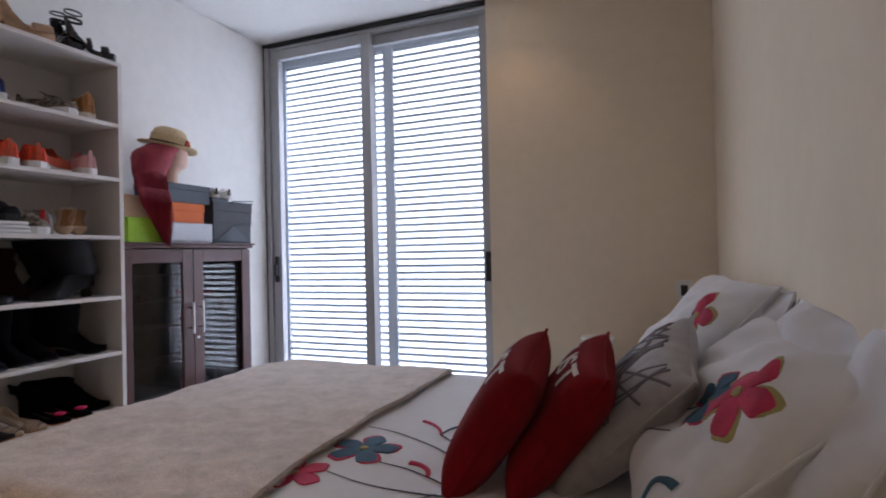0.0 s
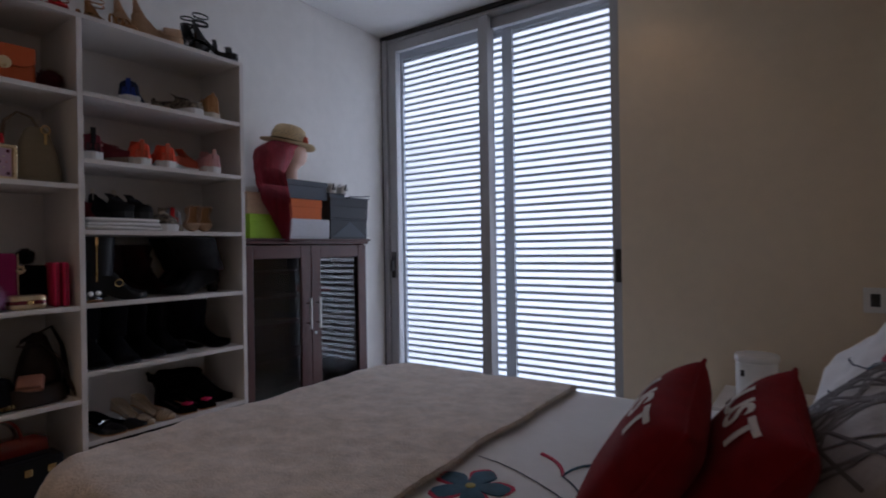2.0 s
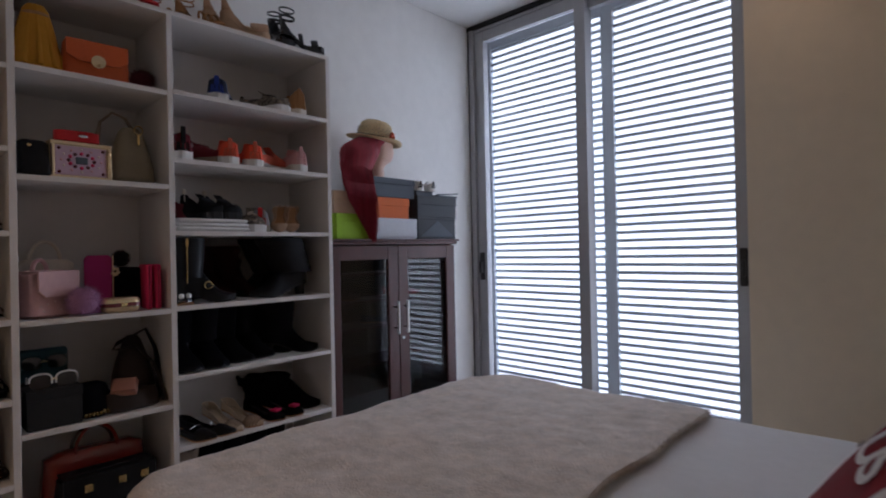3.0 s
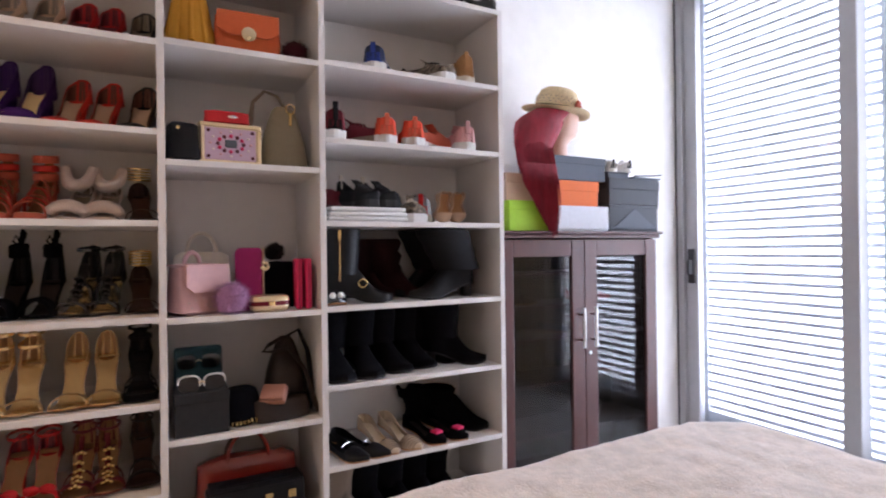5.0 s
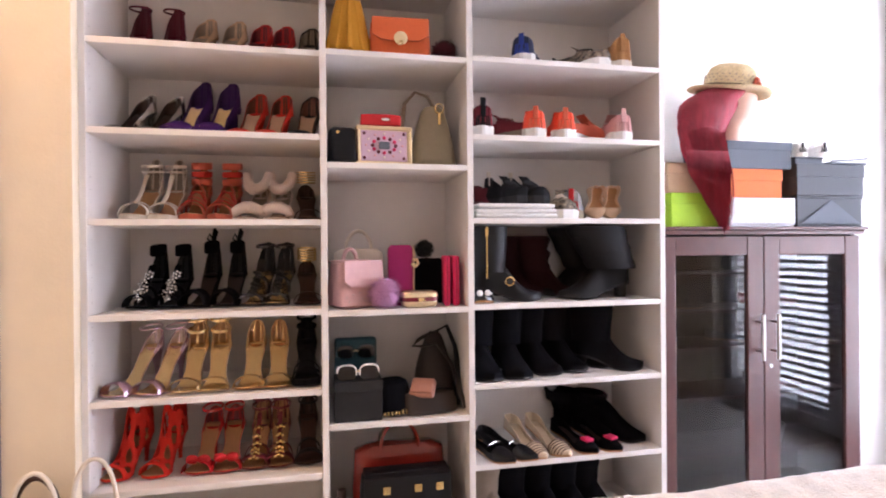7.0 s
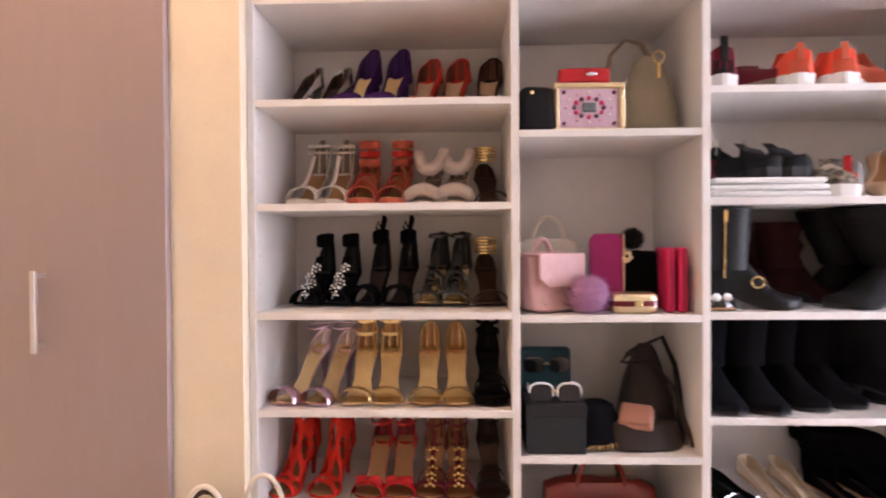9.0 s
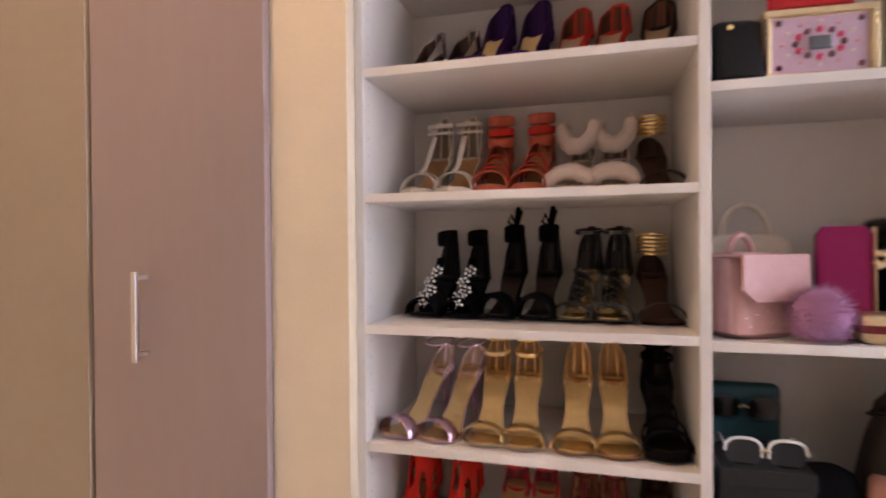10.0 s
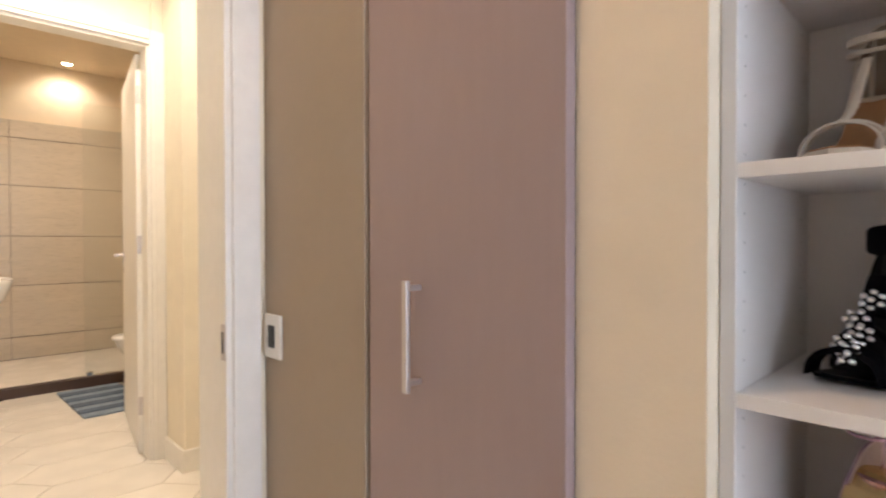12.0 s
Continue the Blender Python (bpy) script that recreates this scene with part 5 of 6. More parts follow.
pairs(sandal, (0.088, 0.160), L3, "off-white leather T-bar heeled sandal", "off-white sandals", x=-2.7, swing=(-8, -5), strap="cream", inner="tan", lining="taupe", heel=0.11, platform=0.014, straps=((0.84, 0.012, 0.04), (0.74, 0.010, 0.045)), tbar=0.013, ankle=((0.078, 0.016), (0.06, 0.01)), counter=0.115)
pairs(sandal, (0.235, 0.32), L3, "coral and orange multi-strap heeled sandal", "coral sandals", x=-2.71, swing=(-2, -8), strap="coral", second="scarlet", inner="tan", heel=0.11, platform=0.016, counter=0.085, block=True, wide=0.08,
      straps=((0.87, 0.022, 0.036), (0.76, 0.022, 0.05), (0.66, 0.022, 0.062), (0.56, 0.022, 0.072), (0.46, 0.022, 0.08)), ankle=((0.030, 0.036), (0.056, 0.030), (0.084, 0.036)))
pairs(sandal, (0.405, 0.48), L3, "blush faux-fur strap heeled sandal", "fur sandals", x=-2.7, swing=(-12, -6), strap="blush", inner="taupe", finish="fur", heel=0.09, counter=0.04, straps=((0.84, 0.02, 0.03),), ankle=(), fluffy=True)
pairs(sandal, (0.545,), L3, "brown heeled sandal with a gold ankle cuff", "cuff sandals", x=-2.7, swing=(6,), strap="brown", inner="brown", heel=0.09, cuff="gold", ankle=(), counter=0.05)
pairs(sandal, (0.10, 0.175), L4, "black heeled sandal with a silver jewelled strap", "jewelled sandals", x=-2.7, swing=(-14, -10), strap="black", inner="black", finish="suede", length=0.172, wide=0.08, heel=0.085, gems=("chrome", 7), straps=((0.85, 0.04, 0.034), (0.6, 0.014, 0.055)), puff=0.004, tbar=0.022, ankle=((0.098, 0.05, 0.025),), counter=0.115)
pairs(sandal, (0.255, 0.335), L4, "black suede stiletto with a tied ankle bow", "bow stilettos", x=-2.7, swing=(-14, -10), strap="black", inner="coffee", lining="black", finish="suede", length=0.178, wide=0.08, heel=0.10, straps=((0.87, 0.055, 0.042),), puff=0.008, ankle=((0.092, 0.055, 0.024),), counter=0.11, knot=0.108)
pairs(sandal, (0.415, 0.48), L4, "black beaded T-strap heeled sandal", "beaded sandals", x=-2.7, swing=(-14, -10), strap="black", inner="gold", lining="black", finish="patent", heel=0.105, tbar=0.024, straps=((0.84, 0.036, 0.032), (0.46, 0.026, 0.05)), gems=("jet", 7), puff=0.004, ankle=((0.09, 0.014),), counter=0.11)
pairs(sandal, (0.543,), L4, "brown heeled sandal with a gold ankle cuff", "cuff sandals", x=-2.7, swing=(4,), strap="brown", inner="brown", heel=0.095, cuff="gold", ankle=(), counter=0.05)
pairs(sandal, (0.082, 0.157), L5, "iridescent lilac strap sandal with a gold insole", "lilac sandals", x=-2.62, swing=(-26, -20), strap="lilac", inner="gold", lining="blush", finish="foil", heel=0.125, ankle=((0.06, 0.006),), counter=0.055, length=0.215, straps=((0.82, 0.034, 0.034),))
pairs(sandal, (0.235, 0.305), L5, "shiny gold strap high-heeled sandal", "gold sandals", x=-2.62, swing=(-4, 0), strap="gold", inner="gold", lining="tan", finish="foil", heel=0.12, ankle=((0.05, 0.016), (0.085, 0.016)), counter=0.09, length=0.21, straps=((0.83, 0.034, 0.034),), sole_colour="beige")
pairs(sandal, (0.404, 0.478), L5, "bronze gold high-heeled sandal", "bronze sandals", x=-2.62, swing=(-2, 2), strap="gold", inner="gold", lining="tan", sole_colour="tan", finish="foil", heel=0.12, ankle=(), counter=0.078, length=0.21, straps=((0.83, 0.036, 0.034),))
pairs(sandal, (0.541,), L5, "black strappy platform heeled sandal", "black strappy sandal", x=-2.62, swing=(2,), strap="black", inner="black", finish="suede", heel=0.12, platform=0.02, straps=((0.85, 0.03, 0.036), (0.66, 0.016, 0.05), (0.5, 0.016, 0.06)), ankle=((0.05, 0.014), (0.08, 0.014)), counter=0.08)
pairs(cutout_bootie, (0.055, 0.155), L6, "red suede cut-out bootie with an open toe", "red cut-out booties", x=-2.655, swing=(-18, -14))
pairs(sandal, (0.265, 0.335), L6, "red heeled sandal with a bow at the toe", "red bow sandals", x=-2.655, swing=(-8, -2), strap="red", inner="tan", lining="wine", finish="patent", heel=0.105, bow="red", straps=((0.84, 0.045, 0.036),), ankle=((0.06, 0.014), (0.095, 0.006)), counter=0.06)
pairs(sandal, (0.415, 0.478), L6, "dark red strappy heel with a gold chain", "dark red sandals", x=-2.655, swing=(-4, 2), strap="wine", inner="tan", heel=0.10, gems=("gold", 6), tbar=0.014, straps=((0.83, 0.034, 0.034), (0.62, 0.014, 0.05)), ankle=((0.06, 0.014), (0.09, 0.014)), counter=0.085)
pairs(sandal, (0.543,), L6, "black heeled sandal on the shelf", "black sandal", x=-2.655, swing=(3,), strap="black", inner="brown", heel=0.11, straps=((0.84, 0.03, 0.036), (0.6, 0.02, 0.05)), ankle=((0.06, 0.012), (0.09, 0.012)), counter=0.075)

GAP4, GAP5 = LEVEL["R"][4] - LEVEL["R"][3] - 0.02, LEVEL["R"][3] - LEVEL["R"][2] - 0.02
R0, R1, R2, R3, R4, R5, R6, R7 = TOP, *(LEVEL["R"][k] for k in (6, 5, 4, 3, 2, 1, 0))
# Right bay
sneaker(pose(-2.64, 1.30, R1 + 0.0003, 0, 0, 150), "blue patterned trainer with a white sole", "trainers", "navy", accent="blue")
flat(pose(-2.66, 1.39, R1 + 0.0003, 0, 0, 25), "low brown slip-on shoe", "slip-ons", "taupe", length=0.2)
sneaker(pose(-2.635, 1.50, R1 + 0.0003, 0, 0, 25), "animal-print trainer with a white sole", "trainers", "leopard", accent="black", lace="black")
sneaker(pose(-2.65, 1.635, R1 + 0.0003, 0, 0, 170), "tan suede high trainer with a pale sole", "trainers", "tan", sole="cream", finish="suede", high=0.085, accent="tan")
sneaker(pose(-2.63, 1.105, R2 + 0.0003, 0, 0, 176), "black and red trainer with white pull tab", "trainers", "wine", accent="jet", tab=0.035, high=0.07)
sneaker(pose(-2.66, 1.20, R2 + 0.0003, 0, 0, 40), "dark red low trainer", "trainers", "wine", sole="taupe", lace="wine", high=0.05)
for y in (1.305, 1.412):
    sneaker(pose(-2.63, y, R2 + 0.0003, 0, 0, 168), "neon orange-red trainer with a white sole", "orange trainers", "neon", accent="coral", tab=0.02, high=0.062, lace="neon")
sneaker(pose(-2.64, 1.52, R2 + 0.0003, 0, 0, 115), "coral flat trainer with a white sole", "pink trainers", "coral", high=0.035, lace="coral", tab=0.0)
sneaker(pose(-2.63, 1.62, R2 + 0.0003, 0, 0, 172), "pale pink trainer with a white sole", "pink trainers", "pink", accent="rose", tab=0.03)
stack = thing("folded_cloth", pose(-2.60, 1.215, R3 + 0.0003), "folded white cloth stack on the shelf", "cloth")
for k in range(3):
    bm = box(-0.085, 0.085, -0.145, 0.145, 0.001 + 0.0165 * k, 0.0165 * (k + 1), 0.007, segments=3)
    for v in bm.verts:
        v.co.z += 0.003 * noise.noise(v.co * 14 + Vector((0, 0, k)))
        v.co.y *= 1 - 0.03 * k
    part("layer", bm, paint("white", "matte"), stack, "", 60)
boot(pose(-2.72, 1.165, R3 + 0.0003, 0, 0, 30), "small burgundy ankle boot at the back", "burgundy boots", "wine", heel=0.02, length=0.19, shaft=0.03)
for y, a in ((1.225, 24), (1.30, 16)):
    sneaker(pose(-2.66, y, R3 + 0.0515, 0, 0, a), "black high trainer standing on the folded cloth", "black trainers", "jet", sole="black", accent="cream", tab=0.03, high=0.085, lace="charcoal", length=0.2)
sneaker(pose(-2.615, 1.415, R3 + 0.0003, 0, 0, -20), "animal-print trainer with a pale sole", "print trainers", "leopard", accent="khaki", lace="cream", length=0.22, high=0.055)
sneaker(pose(-2.66, 1.475, R3 + 0.0003, 0, 0, 155), "striped trainer with a red collar", "print trainers", "grey", sole="khaki", accent="red", high=0.07, length=0.22)
for y in (1.545, 1.605):
    ob = flat(pose(-2.62, y, R3 + 0.062, 0, 86, 0), "tan ballet flat standing on its toe", "tan ballet flats", "nude", "tan", "leather", length=0.12)
boot(pose(-2.585, 1.195, R4 + 0.0003, 0, 0, 74), "black leather ankle boot with a gold zip and badge", "gold zip boots", heel=0.05, shaft=GAP4 - 0.125, zip_on=True, badge=True, upper="jet", girth=1.06)
for x, y in ((-2.75, 1.305), (-2.72, 1.41)):
    boot(pose(x, y, R4 + 0.0003, 0, 0, 66), "dark plum suede ankle boot with folded top", "plum boots", "plum", "suede", 0.045, 0.2, 0.112, slouch=0.05, lean=-0.015)
boot(pose(-2.60, 1.53, R4 + 0.0003, 0, 0, -82), "large black leather ankle boot", "black boots", "black", "matte", 0.055, 0.29, GAP4 - 0.130, wide=0.11, girth=1.6, lean=0.075, slouch=0.03)
boot(pose(-2.735, 1.50, R4 + 0.0003, 0, 0, -84), "large black leather ankle boot", "black boots", "black", "matte", 0.055, 0.28, GAP4 - 0.130, wide=0.10, girth=1.5, lean=0.06, slouch=0.02)
pearl = flat(pose(-2.56, 1.095, R4 + 0.0003, 0, 0, 5), "black flat shoe with two pearls", "pearl flats", "black", "black", "patent", length=0.1)
for y in (-0.014, 0.014):
    part("pearl", ball(0.011, (0.035, y, 0.034), 2), M["ceramic"], pearl, "white pearl", 60)
for k, (x, y, a, c) in enumerate(((-2.62, 1.118, 4, "jet"), (-2.62, 1.222, 3, "jet"), (-2.65, 1.328, 18, "black"), (-2.67, 1.432, 20, "black"), (-2.69, 1.53, 58, "black"), (-2.62, 1.60, 62, "black"))):
    boot(pose(x, y, R5 + 0.0003, 0, 0, a), "black suede ankle boot on the shelf", "row of black boots", c, "suede", 0.05, 0.24, GAP5 - 0.124, wide=0.1, slouch=0.015 * (k % 2), toe=0.9, girth=1.2)
for y, a in ((1.125, 30), (1.195, 36)):
    ob = flat(pose(-2.585, y, R6 + 0.0003, 0, 0, a), "black leather loafer with a silver bar", "black loafers", "black", "black", length=0.25, heel=0.03)
    part("bar", tube([(0.03, -0.03, 0.045), (0.032, 0.0, 0.052), (0.03, 0.03, 0.045)], 0.0018, n=6), M["chrome"], ob, "silver bar", 50)
for y, a in ((1.268, 14), (1.352, 16)):
    flat(pose(-2.60, y, R6 + 0.0003, 0, 0, a), "beige pointed slingback with raffia stripes", "striped flats", "beige", "beige", "leather", "brown", 0.235, heel=0.055)
for y, a in ((1.452, 16), (1.54, 18)):
    flat(pose(-2.60, y, R6 + 0.0003, 0, 0, a), "black flat with a pink square ornament", "pink ornament flats", "black", "coffee", "suede", None, 0.235, "hotpink", heel=0.03)
for x, y, a in ((-2.72, 1.555, 46), (-2.66, 1.635, 38)):
    boot(pose(x, y, R6 + 0.0003, 0, 0, a), "slouched black suede boot leaning back", "slouched black boots", "black", "suede", 0.03, 0.25, 0.05, slouch=0.05, lean=-0.03, wide=0.095)
for y, c in ((1.16, "taupe"), (1.26, "jet"), (1.36, "jet"), (1.46, "jet"), (1.55, "jet")):
    boot(pose(-2.64, y, R7 + 0.0003, 0, 0, 20), "dark ankle boot on the bottom shelf", "bottom row boots", c, "suede", 0.03, 0.22, 0.09)

# On top of the unit
for x, y, a in ((-2.575, 1.66, 55), (-2.62, 1.575, -8)):
    sandal(pose(x, y, R0 + 0.0003, 0, 0, a), "black patent platform sandal on the unit", "black platforms", "jet", "black", "patent", 0.11, platform=0.03, straps=((0.8, 0.03, 0.038), (0.5, 0.02, 0.05)), ankle=((0.06, 0.02), (0.095, 0.012)), counter=0.09, block=True)
for x, y, a in ((-2.60, 1.40, 62), (-2.66, 1.35, 70)):
    ob = sandal(pose(x, y, R0 + 0.0003, 0, 0, a), "tan suede platform wedge on the unit", "tan wedges", "nude", "tan", "suede", 0.12, platform=0.035, straps=((0.8, 0.07, 0.045),), ankle=(), counter=0.10, block=True)
    part("wedge", Last(0.2, 0.078, 0.12, 0.035).sole(0.1, 1.0, -0.004, 0.0, 0.6, base=0.0), paint("nude", "suede"), ob)
for x, y, a in ((-2.58, 1.20, 40), (-2.64, 1.10, 50)):
    sandal(pose(x, y, R0 + 0.0003, 0, 0, a), "tan lace-up sandal on the unit", "tan lace sandals", "tan", "tan", "suede", 0.06, straps=((0.82, 0.01, 0.036), (0.7, 0.01, 0.042), (0.55, 0.01, 0.05)), ankle=((0.04, 0.008), (0.06, 0.008), (0.08, 0.008)), counter=0.08, block=True)
for x, y, a in ((-2.58, 0.95, 40), (-2.66, 0.84, 50)):
    sandal(pose(x, y, R0 + 0.0003, 0, 0, a), "red flat sandal on the unit", "red flat sandals", "red", "red", "leather", 0.03, straps=((0.82, 0.012, 0.034), (0.66, 0.012, 0.04)), ankle=((0.05, 0.008),), counter=0.04, block=True)
for y, a in ((2.46, 40), (2.53, 52)):
    sneaker(pose(-2.62 + (y - 2.46) * 0.2, y - 0.045, CT + 0.271, 0, 0, a + 120) @ Matrix.Scale(0.55, 4), "small white shoe lying on the box", "small white shoes", "white", sole="white", accent="jet", lace="jet")


# Bags and small things in the middle bay
def soft_box(w, d, h, taper=0.85, bulge=0.1, n=14, squash=3.2):
    """A stuffed bag body: base w x d, height h, drawn in towards the top. Local x is depth, y width."""
    rings = []
    for k in range(n + 1):
        f = k / n
        s = 1 - (1 - taper) * f + bulge * math.sin(math.pi * f)
        edge = min(1, (min(f, 1 - f) / 0.06) ** 0.5 * 0.25 + 0.75)
        ring = []
        for x, y, z in ellipse(0, 0, h * f, d / 2 * s * edge * (1 - 0.35 * f), w / 2 * s * edge, 28, squash):
            wob = 1 + 0.02 * noise.noise(Vector((x * 20, y * 20, z * 14)))
            ring.append((x * wob, y * wob, z))
        rings.append(ring)
    return loft(rings)


def handle_loop(w, rise, base, r=0.005, x=0.0, flat=1.0):
    return tube([(x, -w / 2 * math.cos(math.pi * k / 14), base + rise * math.sin(math.pi * k / 14)) for k in range(15)], r, n=8, flat=flat, up=(1, 0, 0))


def bag(name, m, label, w, d, h, colour, finish="leather", taper=0.9, bulge=0.06, flap=None, loops=(), clasp=None, squash=4.0, category="handbag"):
    ob = thing(name, m, label, category)
    part("body", soft_box(w, d, h, taper, bulge, squash=squash), paint(colour, finish), ob, "", 50)
    if flap:
        bm = loft([[(d / 2 * 1.02, y, z) for y, z in ((-w / 2 * 0.93, h * 0.96), (-w / 2 * 0.93, h * 0.58), (-w * 0.3, h * 0.44), (w * 0.3, h * 0.44), (w / 2 * 0.93, h * 0.58), (w / 2 * 0.93, h * 0.96))],
                   [(d / 2 * 1.02 + 0.007, y, z) for y, z in ((-w / 2 * 0.93, h * 0.96), (-w / 2 * 0.93, h * 0.58), (-w * 0.3, h * 0.44), (w * 0.3, h * 0.44), (w / 2 * 0.93, h * 0.58), (w / 2 * 0.93, h * 0.96))]])
        part("flap", bm, paint(flap, finish), ob)
        part("flap_top", box(-d * 0.4, d / 2 * 1.02 + 0.007, -w / 2 * 0.93, w / 2 * 0.93, h * 0.955, h * 0.985, 0.004), paint(flap, finish), ob)
    for width, rise, r, x, c in loops:
        part("handle", handle_loop(width, rise, h * 0.96, r, x), paint(c, finish), ob, "", 50)
    if clasp:
        disc = loft([[(d / 2 * 1.02 + dx, 0.022 * math.cos(a) * s, h * 0.48 + 0.022 * math.sin(a) * s) for a in np.linspace(0, 2 * math.pi, 20, endpoint=False)] for dx, s in ((0.007, 1), (0.011, 1), (0.012, 0.9))])
        part("clasp", disc, M[clasp], ob, "gold clasp", 40)
    return ob


def puff(m, label, r, colour):
    """A fluffy ball: a core under many fine hairs."""
    ob = thing("fur_pompom", m, label, "pompom")
    core = ball(r * 0.78, (0, 0, r * 0.86), 3)
    for v in core.verts:
        v.co = Vector((0, 0, r * 0.86)) + (v.co - Vector((0, 0, r * 0.86))) * (1 + 0.10 * noise.noise(v.co * 60))
    part("core", core, paint(colour, "fur"), ob, "", 80)
    bm = bmesh.new()
    for _ in range(1500):
        d = Vector((random.gauss(0, 1), random.gauss(0, 1), random.gauss(0, 1))).normalized()
        side = d.cross(Vector((random.random(), random.random(), random.random()))).normalized() * 0.0011
        bend = Vector((random.uniform(-1, 1), random.uniform(-1, 1), random.uniform(-1.0, 0.4))) * r * 0.16
        base, tip = d * r * 0.74, d * r * random.uniform(0.92, 1.1) + bend
        up = Vector((0, 0, r * 0.86))
        vs = [bm.verts.new(p + up) for p in (base - side, base + side, tip)]
        for v in vs:
            v.co.z = max(v.co.z, 0.0006)
        bm.faces.new(vs)
    hairs = part("hair", bm, paint(colour, "fur"), ob)
    tagged(hairs, "", "", "", "stuff")
    return ob


M1, M2, M3, M4, M5 = (LEVEL["M"][k] + 0.0004 for k in (4, 3, 2, 1, 0))
sack = bag("drawstring_bag", pose(-2.62, 0.668, M1), "mustard yellow gathered drawstring bag", 0.15, 0.14, 0.235, "mustard", "suede", 0.42, 0.10, squash=2.2)
for k in range(11):
    a = 2 * math.pi * k / 11
    part("pleat", tube([((0.07 - 0.05 * f) * math.cos(a), (0.078 - 0.05 * f) * math.sin(a), 0.02 + 0.2 * f) for f in np.linspace(0, 1, 8)], lambda q: 0.008 * (1.1 - q * 0.5), n=6), paint("mustard", "suede"), sack, "", 60)
part("drawstring", tube([(0.034 * math.cos(a), 0.036 * math.sin(a), 0.2) for a in np.linspace(0, 2 * math.pi, 20, endpoint=False)], 0.005, n=6, closed=True), paint("tan", "leather"), sack, "", 60)
orange = bag("flap_handbag", pose(-2.60, 0.835, M1, 0, 0, -3), "orange leather handbag with a round gold clasp", 0.20, 0.085, 0.135, "orange", "leather", 0.96, 0.02, flap="orange", clasp="pale_gold", squash=6)
puff(pose(-2.60, 0.985, M1), "dark red fluffy pompom on the shelf", 0.05, "burgundy")

purse = bag("quilted_purse", pose(-2.58, 0.642, M2, 0, 0, 6), "black quilted box purse with gold trim", 0.085, 0.13, 0.118, "black", "leather", 0.98, 0.0, squash=7)
part("clasp", ball(0.007, (0.062, -0.02, 0.095), 1), M["gold"], purse, "", 60)
part("edge", box(-0.05, 0.055, 0.039, 0.044, 0.01, 0.11, 0.002), paint("brown", "leather"), purse)
jewel = thing("jewelled_box", pose(-2.545, 0.775, M2, 0, 0, 3), "pink jewelled box clutch in a gold frame", "clutch bag")
part("case", box(-0.045, 0.0, -0.088, 0.088, 0, 0.122, 0.004), M["pale_gold"], jewel)
part("panel", box(0.0, 0.003, -0.075, 0.075, 0.012, 0.11, 0.001), paint("lilac", "patent"), jewel)
for y0, y1, z0, z1 in ((-0.09, 0.09, 0.112, 0.124), (-0.09, 0.09, 0.0, 0.011), (-0.09, -0.077, 0.011, 0.112), (0.077, 0.09, 0.011, 0.112)):
    part("rim", box(-0.046, 0.008, y0, y1, z0, z1, 0.002), M["pale_gold"], jewel)
part("stone", box(0.003, 0.010, -0.018, 0.018, 0.05, 0.074, 0.003), paint("slate", "patent"), jewel, "grey-blue centre stone")
for k in range(12):
    a = 2 * math.pi * k / 12
    for r, s, c in ((0.030, 0.0065, "hotpink" if k % 2 else "burgundy"), (0.047, 0.004, "blush" if k % 2 else "pink")):
        part("gem", ball(s, (0.004, r * 1.25 * math.cos(a), 0.062 + r * 0.8 * math.sin(a)), 1, (0.6, 1, 1)), paint(c, "patent"), jewel, "", 60)
for y in (-0.064, 0.064):
    for z in (0.022, 0.10):
        part("gem", ball(0.006, (0.004, y, z), 1, (0.6, 1, 1)), paint("burgundy", "patent"), jewel, "", 60)
redbag = bag("red_clutch", pose(-2.562, 0.765, M2 + 0.1245), "red clutch with a silver clasp lying on the box", 0.13, 0.05, 0.04, "red", "leather", 0.98, 0.0, squash=6)
part("clasp", ball(0.012, (0.026, 0.015, 0.02), 2, (0.4, 1.3, 0.5)), M["chrome"], redbag, "", 60)
hobo = bag("hobo_bag", pose(-2.63, 0.95, M2, 0, 0, -4), "taupe leather hobo bag with a gold ring", 0.16, 0.12, 0.215, "khaki", "leather", 0.42, 0.12, squash=2.8)
part("strap", tube([(0.0, 0.01, 0.205), (0.02, -0.02, 0.245), (0.015, -0.06, 0.26), (0.0, -0.095, 0.225), (-0.01, -0.105, 0.15), (-0.02, -0.10, 0.08)], 0.011, n=8, flat=0.4), paint("taupe", "leather"), hobo, "", 60)
part("ring", tube([(0.045, 0.018 + 0.014 * math.cos(a), 0.20 + 0.016 * math.sin(a)) for a in np.linspace(0, 2 * math.pi, 18, endpoint=False)], 0.0025, n=6, closed=True, up=(1, 0, 0)), M["gold"], hobo, "gold ring", 60)
part("charm", box(0.042, 0.048, 0.014, 0.022, 0.145, 0.184, 0.001), M["gold"], hobo)

cream = bag("cream_handbag", pose(-2.72, 0.70, M3), "cream handbag with a rope handle behind the pink one", 0.18, 0.08, 0.19, "cream", "leather", 0.9, 0.04, loops=((0.09, 0.07, 0.006, 0.0, "cream"),))
pink = bag("pink_flap_bag", pose(-2.595, 0.675, M3, 0, 0, 28), "pale pink studded flap bag", 0.15, 0.12, 0.155, "rose", "leather", 0.92, 0.03, flap="rose", loops=((0.05, 0.04, 0.007, -0.02, "rose"),), squash=5)
for k in range(10):
    part("stud", ball(0.003, (0.057, random.uniform(-0.065, 0.065), random.uniform(0.012, 0.06)), 1), M["chrome"], pink, "", 60)
puff(pose(-2.535, 0.772, M3), "lavender fluffy pompom on the shelf", 0.055, "lavender")
